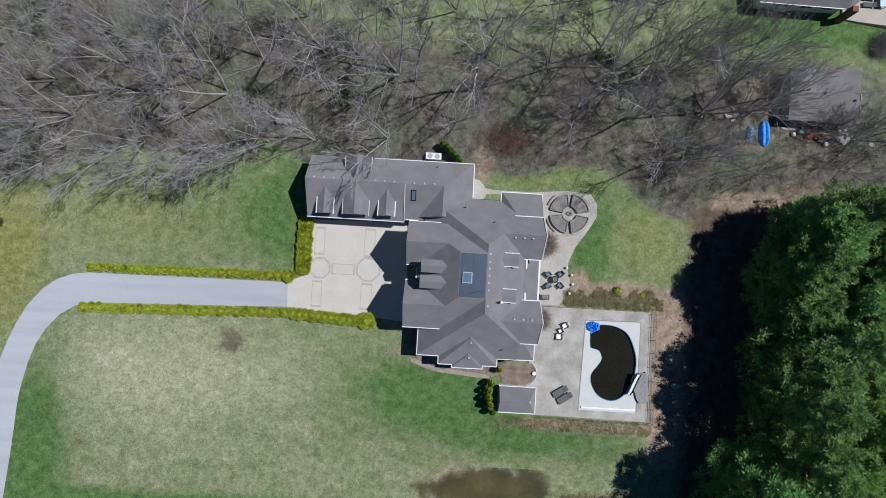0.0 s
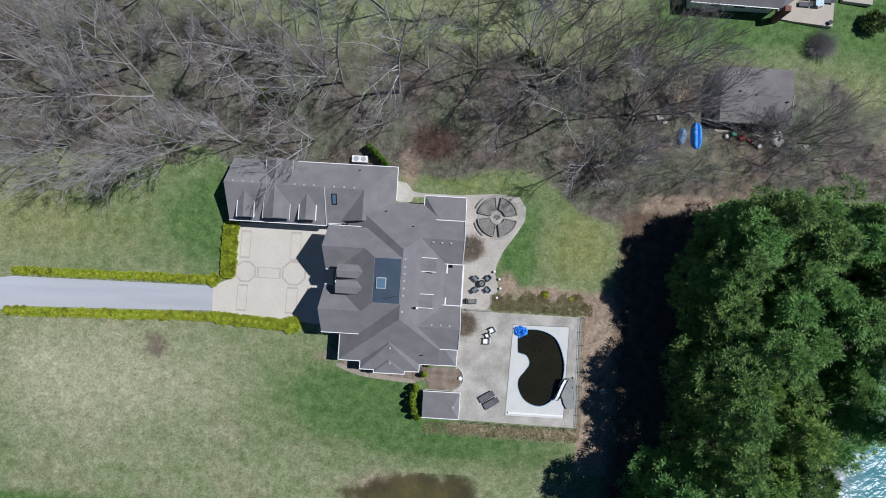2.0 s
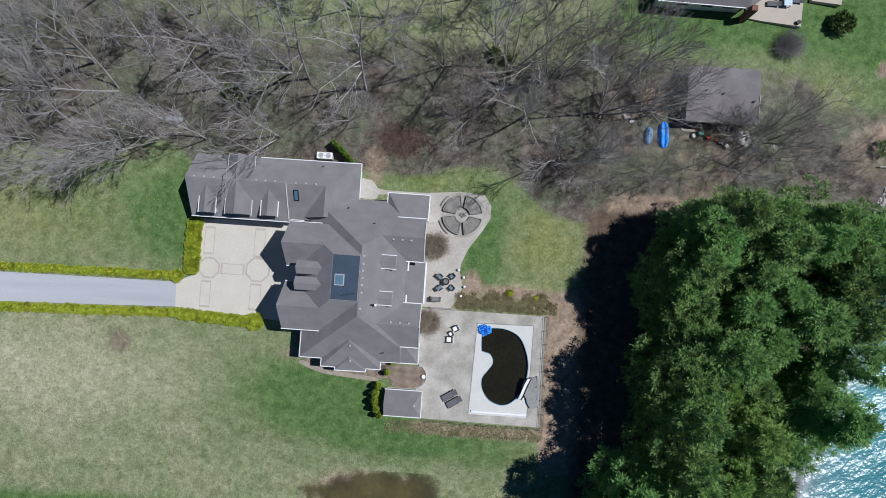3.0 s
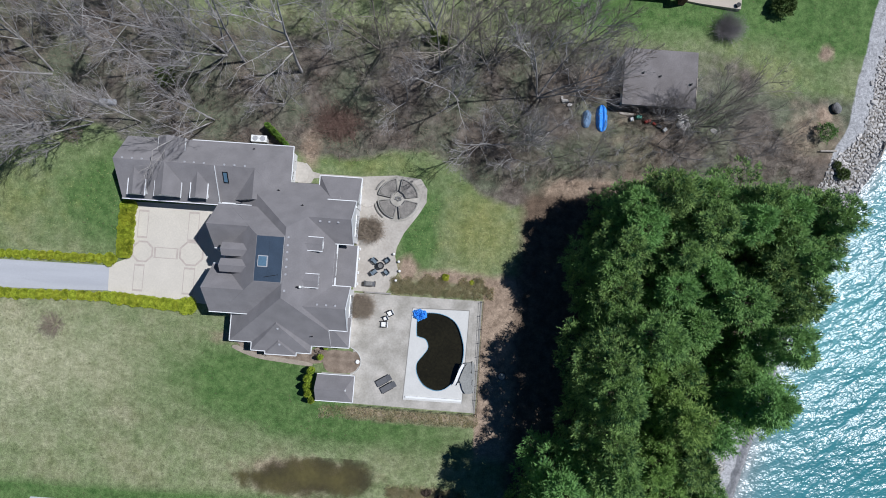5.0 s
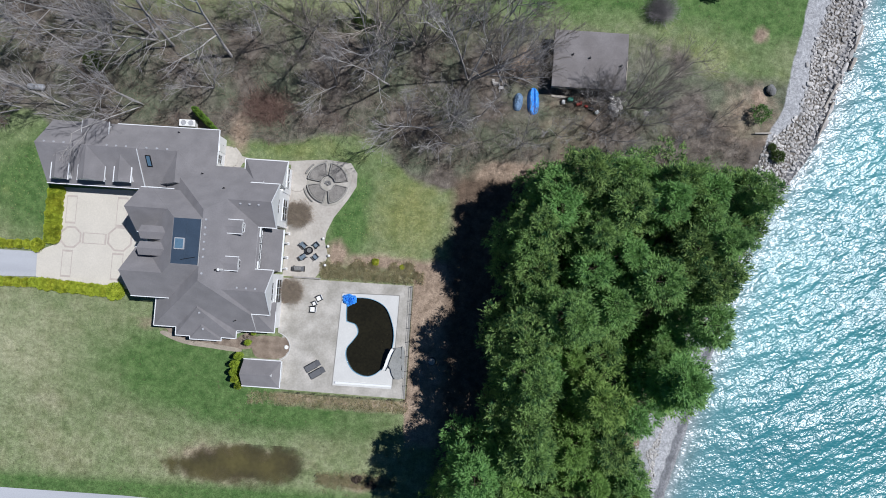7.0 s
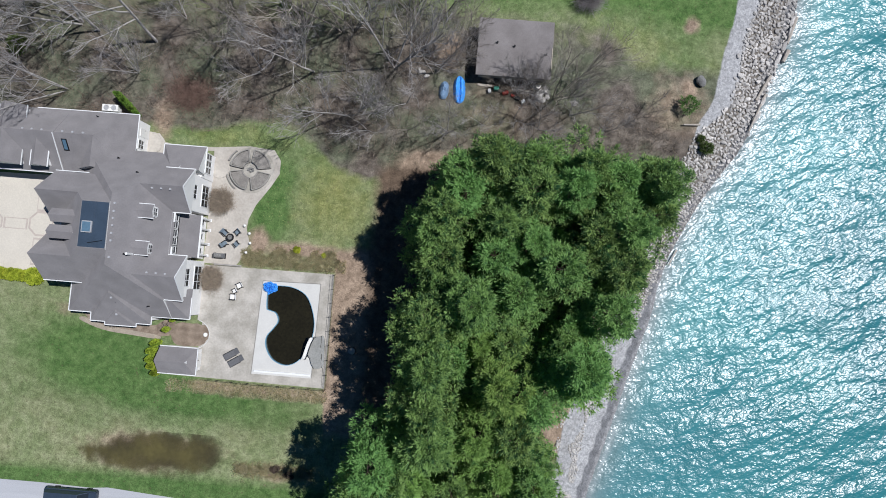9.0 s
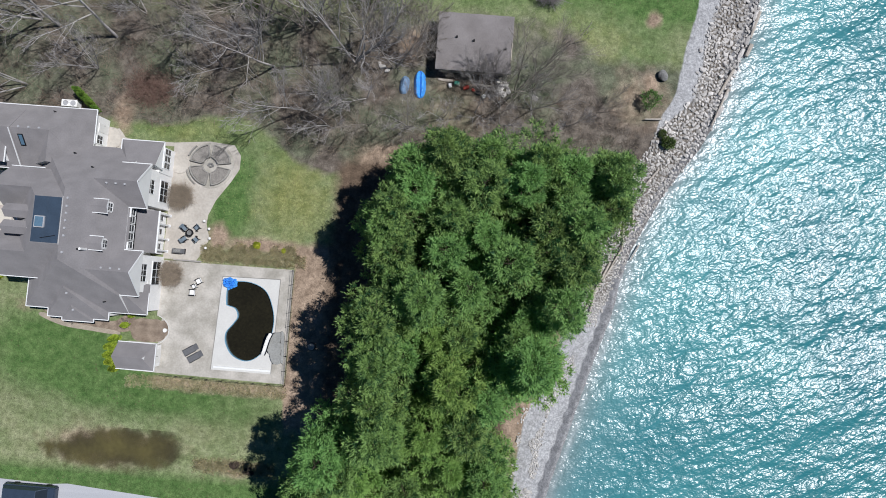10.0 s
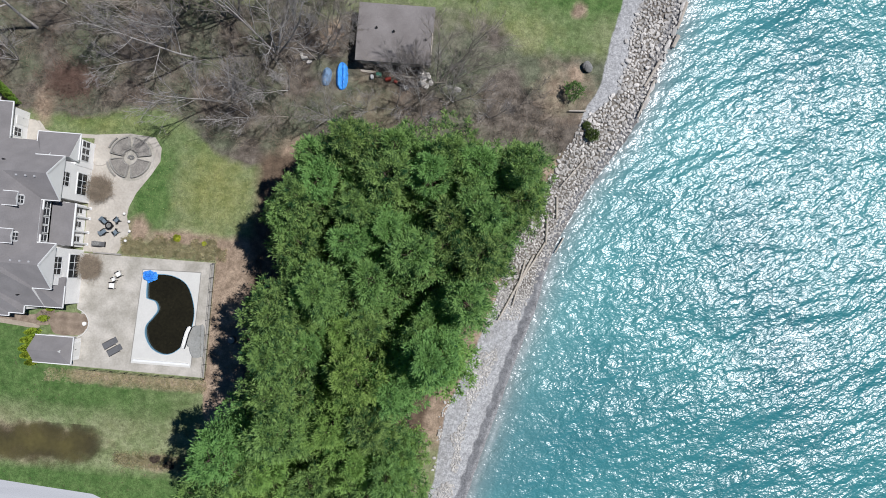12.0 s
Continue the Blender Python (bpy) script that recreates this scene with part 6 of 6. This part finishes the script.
def shrub(x, y, s=1.0, sz=1.0):
    k = int(rng.randint(3))
    m = pose(x, y, settle(x, y), 0, 0, rng.rand() * 360)
    if k not in first:
        first.add(k)
        t = SHRUBS[k]
        t.matrix_world = m
    else:
        t = copy_thing(SHRUBS[k], m)
    t.scale = (s, s, s * sz)


for k in range(25):
    shrub(-42.4 + 0.99 * k, -2.62 + 0.018 * k + rng.normal() * 0.04, 0.74 + 0.1 * rng.rand(), 0.9)
for k in range(26):
    shrub(-42.9 + 0.98 * k, -7.5 + 0.03 * k + rng.normal() * 0.04, 0.82 + 0.12 * rng.rand(), 0.9)
for k in range(11):
    shrub(-17.4 + 0.76 * k, -6.85 - 0.03 * k + rng.normal() * 0.05, 1.0 + 0.1 * rng.rand(), 0.95)
for k in range(9):
    for c in (0, 1):
        shrub(-16.9 + c * 0.5 + rng.normal() * 0.04, -1.3 + 0.7 * k, 0.95 + 0.1 * rng.rand(), 1.15)
shrub(-18.3, -2.25, 1.15)
shrub(-8.45, -7.1, 1.55, 0.85)
shrub(-9.35, -7.15, 1.0)
shrub(22.0, -1.55, 0.62, 0.7)
shrub(25.2, -1.95, 0.42, 0.6)

CEDARS = [plant("cedar", "narrow yellow green cedar beside the pool house", "shrub", "cedars", [("foliage", leafy(41 + k, 0.34, 0.34, 1.5, 1300, 0.2, -0.35), CEDAR)]) for k in range(2)]
for k, (x, y, s) in enumerate(((7.0, -13.6, 0.95), (6.7, -14.5, 1.0), (6.75, -15.4, 1.05), (6.9, -16.2, 1.0), (7.3, -17.0, 0.9), (7.9, -12.0, 0.75), (8.4, -10.9, 0.55))):
    m = pose(x, y, settle(x, y), 0, 0, 40 * k)
    t = CEDARS[k % 2] if k < 2 else copy_thing(CEDARS[k % 2], m)
    t.matrix_world = m
    t.scale = (s, s, s)

GREENS = plant("arborvitae", "narrow green arborvitae behind the garage", "shrub", "arborvitaes", [("foliage", leafy(45, 0.32, 0.32, 1.4, 1300, 0.17, -0.3), bpy.data.materials["arborvitae_leaf"])])
for k, (x, y, s) in enumerate(((-0.5, 15.0, 0.9), (-0.05, 14.6, 0.95), (0.4, 14.2, 1.0), (0.85, 13.8, 0.95), (1.3, 13.4, 0.9), (1.75, 13.0, 0.8))):
    m = pose(x, y, settle(x, y), 0, 0, 55 * k)
    t = GREENS if k == 0 else copy_thing(GREENS, m)
    t.matrix_world = m
    t.scale = (s, s, s)

DARKS = plant("evergreen_shrub", "dark green rounded evergreen shrub", "shrub", "evergreen shrubs", [("foliage", leafy(51, 0.95, 0.8, 0.8, 1700, 0.22, lumpy=0.55), SHRUB)])
for k, (x, y, s) in enumerate(((69.6, 14.5, 0.75), (68.9, 15.6, 0.45), (18.2, 27.4, 0.8), (19.6, 27.0, 0.7), (-13.5, 20.3, 1.1), (60.9, 34.6, 1.35), (-54.2, 2.2, 0.7))):
    m = pose(x, y, settle(x, y), 0, 0, 70 * k)
    t = DARKS if k == 0 else copy_thing(DARKS, m)
    t.matrix_world = m
    t.scale = (s, s, s)

FIR = leafy(57, 1.25, 1.15, 1.5, 1500, 0.2, -0.1, lumpy=0.6)
t = plant("young_fir", "young bright green fir on the bank above the beach", "tree", "", [("foliage", FIR, leaf_material("fir_leaf", (0.045, 0.095, 0.028), (0.13, 0.22, 0.06), 0.3))])
t.matrix_world = pose(67.0, 19.4, settle(67.0, 19.4))
t.scale = (0.85, 0.85, 0.65)


def bush(seed, r, h, count):
    """A dense leafless bush: fine canes that fan out from the ground."""
    rg = np.random.RandomState(seed)
    g = Mesh()
    for _ in range(count):
        a, q = rg.rand() * 6.283, rg.rand() ** 0.6
        d = np.array((math.cos(a) * q * r / h, math.sin(a) * q * r / h, 0.75))
        pts = bend((0.25 * r * q * math.cos(a), 0.25 * r * q * math.sin(a), -0.05), d, h * (0.65 + 0.5 * rg.rand()), 4, 0.14, 0.03, rg)
        g.limb(pts, [0.013, 0.012, 0.010, 0.008, 0.005], 3)
        for c in (2, 3, 4):
            g.limb(bend(pts[c], pts[c] - pts[c - 1] + rg.normal(size=3) * 0.5, 0.34, 2, 0.2, 0, rg), [0.008, 0.006, 0.003], 3)
    return g


CANE = material("tan_cane", (0.30, 0.245, 0.185), 0.95, spread=0.3, scale=2.0, fine=9, bump=0, per_piece=0.35)
for k, (x, y, r, h) in enumerate(((12.75, 3.5, 1.55, 1.9), (12.5, -5.7, 1.4, 1.8))):
    t = plant("dormant_bush", "large leafless tan bush beside the patio", "shrub", "dormant bushes", [("cane_crown", bush(90 + k, r, h, 1300), CANE)])
    t.matrix_world = pose(x, y, 0.05)

t = plant("dormant_bush", "dark leafless grey bush on the neighbouring lawn", "shrub", "dormant bushes", [("cane_crown", bush(97, 1.9, 2.2, 900), TWIG)])
t.location = (54.3, 31.2, settle(54.3, 31.2))
t = plant("dormant_bush", "spreading leafless brown bush on the open lawn", "shrub", "dormant bushes", [("cane_crown", bush(95, 2.1, 1.6, 230), CANE)])
t.matrix_world = pose(-24.6, -10.5, settle(-24.6, -10.5))

# small bare shrubs: on the lawn, in the beds and along the terrace
w, g = bare_tree(61, 2.6, 5, 0.75, extra=2)
small = plant("bare_shrub", "small leafless brown shrub", "shrub", "bare shrubs", [("stem", w, BARK), ("crown", g, BROWNTWIG)])
for k, (x, y, s) in enumerate(((-2.6, -8.8, 0.6), (-23.6, 12.4, 0.9), (1.4, -11.9, 0.4), (7.6, -11.8, 0.5))):
    m = pose(x, y, settle(x, y), 0, 0, 50 * k)
    t = small if k == 0 else copy_thing(small, m)
    t.matrix_world = m
    t.scale = (s, s, s)

STRAW = leaf_material("dead_grass", (0.37, 0.345, 0.2), (0.6, 0.55, 0.36), 0.55)
straw = Mesh()
for _ in range(1700):
    x, y = 15.6 + 12.2 * rng.rand() ** 1.1, rng.uniform(-3.9, -1.4)
    if (x < 17.5 and y > -1.9) or y > -1.9 + 0.5 * math.sin(x * 1.3) + 0.4 * math.sin(x * 2.9 + 1) or rng.rand() < 0.2:
        continue
    tall = 0.16 + 0.2 * rng.rand()
    for _ in range(16):
        d = np.array((rng.normal() * 0.45, rng.normal() * 0.45, 1.0))
        straw.leaf(np.array((x + rng.normal() * 0.12, y + rng.normal() * 0.12, -0.02)), d, tall * (0.7 + 0.6 * rng.rand()), 0.05, rng)
for _ in range(900):
    x, y = rng.uniform(8.0, 27.0), rng.uniform(-19.2, -17.75)
    for _ in range(12):
        d = np.array((rng.normal() * 0.6, rng.normal() * 0.6, 1.0))
        straw.leaf(np.array((x + rng.normal() * 0.1, y + rng.normal() * 0.1, settle(x, y) - 0.02)), d, 0.22, 0.04, rng)
for _ in range(700):
    x, y = rng.uniform(16.8, 26.0), rng.normal(-27.8, 0.42)
    for _ in range(14):
        d = np.array((rng.normal() * 0.5, rng.normal() * 0.5, 1.0))
        straw.leaf(np.array((x + rng.normal() * 0.15, y + rng.normal() * 0.1, settle(x, y) - 0.02)), d, 0.3 * (0.6 + 0.8 * rng.rand()), 0.05, rng)
tagged(soup("dead_grass", straw.v, straw.f, STRAW), "straw coloured dead grass along the terrace", "grass", kind="stuff")

# ---- shore stones ----
ROCKS = []
for k in range(8):
    pts = []
    for _ in range(17):
        q = Vector(rng.normal(size=3)).normalized()
        f = 0.5 / max(abs(q.x), abs(q.y), abs(q.z)) * 0.2 + 0.38
        pts.append((q.x * f * 1.3, q.y * f * 0.9, q.z * f * 0.75))
    rb = hull(pts)
    for f in rb.faces:
        f.material_index = 0
    data = bpy.data.meshes.new("stone")
    rb.to_mesh(data)
    rb.free()
    data.materials.append(ROCK)
    ROCKS.append(data)
riprap = thing("riprap", "bank of tumbled pale boulders above the waterline", "rocks", kind="structure")
extra_v, extra_f, cells, made = [], [], {}, 0
for k in range(30000):
    y = rng.uniform(-30, 46)
    a, b = float(land_edge(y)), float(stone_edge(y))
    a += float(np.interp(y, (15.5, 18.2, 20.5, 23, 26, 29, 33.5, 46), (0, 1.9, 2.6, 2.6, 2.6, 2.2, 3.0, 3.4)))
    x = a + (b - a) * rng.rand() + rng.normal() * 0.2
    big = float(np.interp(y, (-14, -4, 8, 16, 24), (0.42, 0.42, 0.5, 0.66, 0.7)))
    s = big * (0.5 + 0.6 * rng.rand() ** 1.6 + (0.45 if rng.rand() < 0.06 else 0))
    if y < -8 and noise.noise((x * 0.35, y * 0.35, 4)) < 0.02:
        continue
    c = (int(x // 2), int(y // 2))
    if any((x - p) ** 2 + (y - q) ** 2 < (0.38 * (s + r)) ** 2 for i in (-1, 0, 1) for j in (-1, 0, 1) for p, q, r in cells.get((c[0] + i, c[1] + j), ())):
        continue
    cells.setdefault(c, []).append((x, y, s))
    m = Matrix.LocRotScale((x, y, ground_z(x, y) + 0.13 * s), Euler((rng.normal() * 0.25, rng.normal() * 0.25, rng.rand() * 6.28)), (s, s, s))
    data = ROCKS[k % 8]
    if 13 < y < 30 and made < 295:
        made += 1
        o = new("stone", data)
        o.parent = riprap
        o.matrix_local = m
    else:
        i = len(extra_v)
        extra_v += [tuple(m @ v.co) for v in data.vertices]
        extra_f += [tuple(i + j for j in p.vertices) for p in data.polygons]
tagged(soup("shore_stones", extra_v, extra_f, ROCK), "tumbled stones along the waterline", "rocks", kind="stuff")
# squared blocks in a row along the waterline
for y in (31.6, 29.9, 28.4, 26.6, 21.0, 19.2):
    x = float(water_edge(y)) - 0.35
    ob = tagged(new("stone_slab", ROCKS[int(y) % 8]), "long pale stone slab at the waterline", "stone", "waterline slabs")
    ob.matrix_world = pose(x, y, LAKE + 0.3, 3 * rng.normal(), 4 * rng.normal(), 68 + 8 * rng.normal()) @ Matrix.Diagonal((1.5, 0.8, 0.7, 1))
rb = bmesh.new()
bmesh.ops.create_icosphere(rb, subdivisions=3, radius=0.5)
for v in rb.verts:
    v.co *= 1 + 0.25 * noise.noise(v.co * 2.2)
bould = link("boulder", rb, GREYROCK)
tagged(bould, "dark rounded boulder above the beach", "boulder")
bould.matrix_world = Matrix.LocRotScale((68.55, 22.6, ground_z(68.55, 22.6) + 0.35), Euler((0, 0, 0.5)), (1.15, 1.35, 1.0))
for k, (x0, y0, x1, y1, r) in enumerate(((77.5, 24.5, 75.8, 21.2, 0.2), (77.0, 22.1, 75.2, 17.4, 0.15), (79.5, 27.8, 78.9, 26.3, 0.32), (80.3, 32.0, 79.3, 28.6, 0.24), (66.1, 6.9, 66.3, 4.4, 0.16), (65.1, 4.7, 65.3, 1.2, 0.13), (68.9, 11.4, 66.4, 8.1, 0.12), (67.4, 2.2, 66.5, 0.3, 0.09), (64.3, -0.4, 61.6, -5.0, 0.13), (63.9, -0.2, 60.2, -8.1, 0.15), (62.9, -0.9, 61.8, -6.3, 0.11), (65.2, 1.4, 64.2, -0.4, 0.12), (68.7, 17.3, 66.7, 17.15, 0.12))):
    lb = bmesh.new()
    tube((x0, y0, ground_z(x0, y0) + 0.35), (x1, y1, ground_z(x1, y1) + 0.4), r, r * 0.7, 8, lb)
    tagged(link("driftwood_log", lb, DRIFTWOOD), "bleached driftwood log on the shore stones", "log", "driftwood logs")
for k, (x, y, q) in enumerate(((48.9, 20.1, 0.8), (49.3, 19.6, 1.0), (49.8, 19.9, 0.9), (49.1, 18.9, 0.9), (49.6, 18.6, 0.8), (50.1, 19.2, 0.8), (35.0, 20.9, 0.8), (35.6, 20.5, 0.6), (34.6, 21.3, 0.5), (53.4, 18.6, 0.7))):
    o = tagged(new("pale_stone", ROCKS[k % 8]), "pale rubble stone heaped near the outbuilding", "stone", "pale stones")
    o.matrix_world = Matrix.LocRotScale((x, y, ground_z(x, y) + 0.2 * q), Euler((0.2, 0.1, k)), (q, q, q))
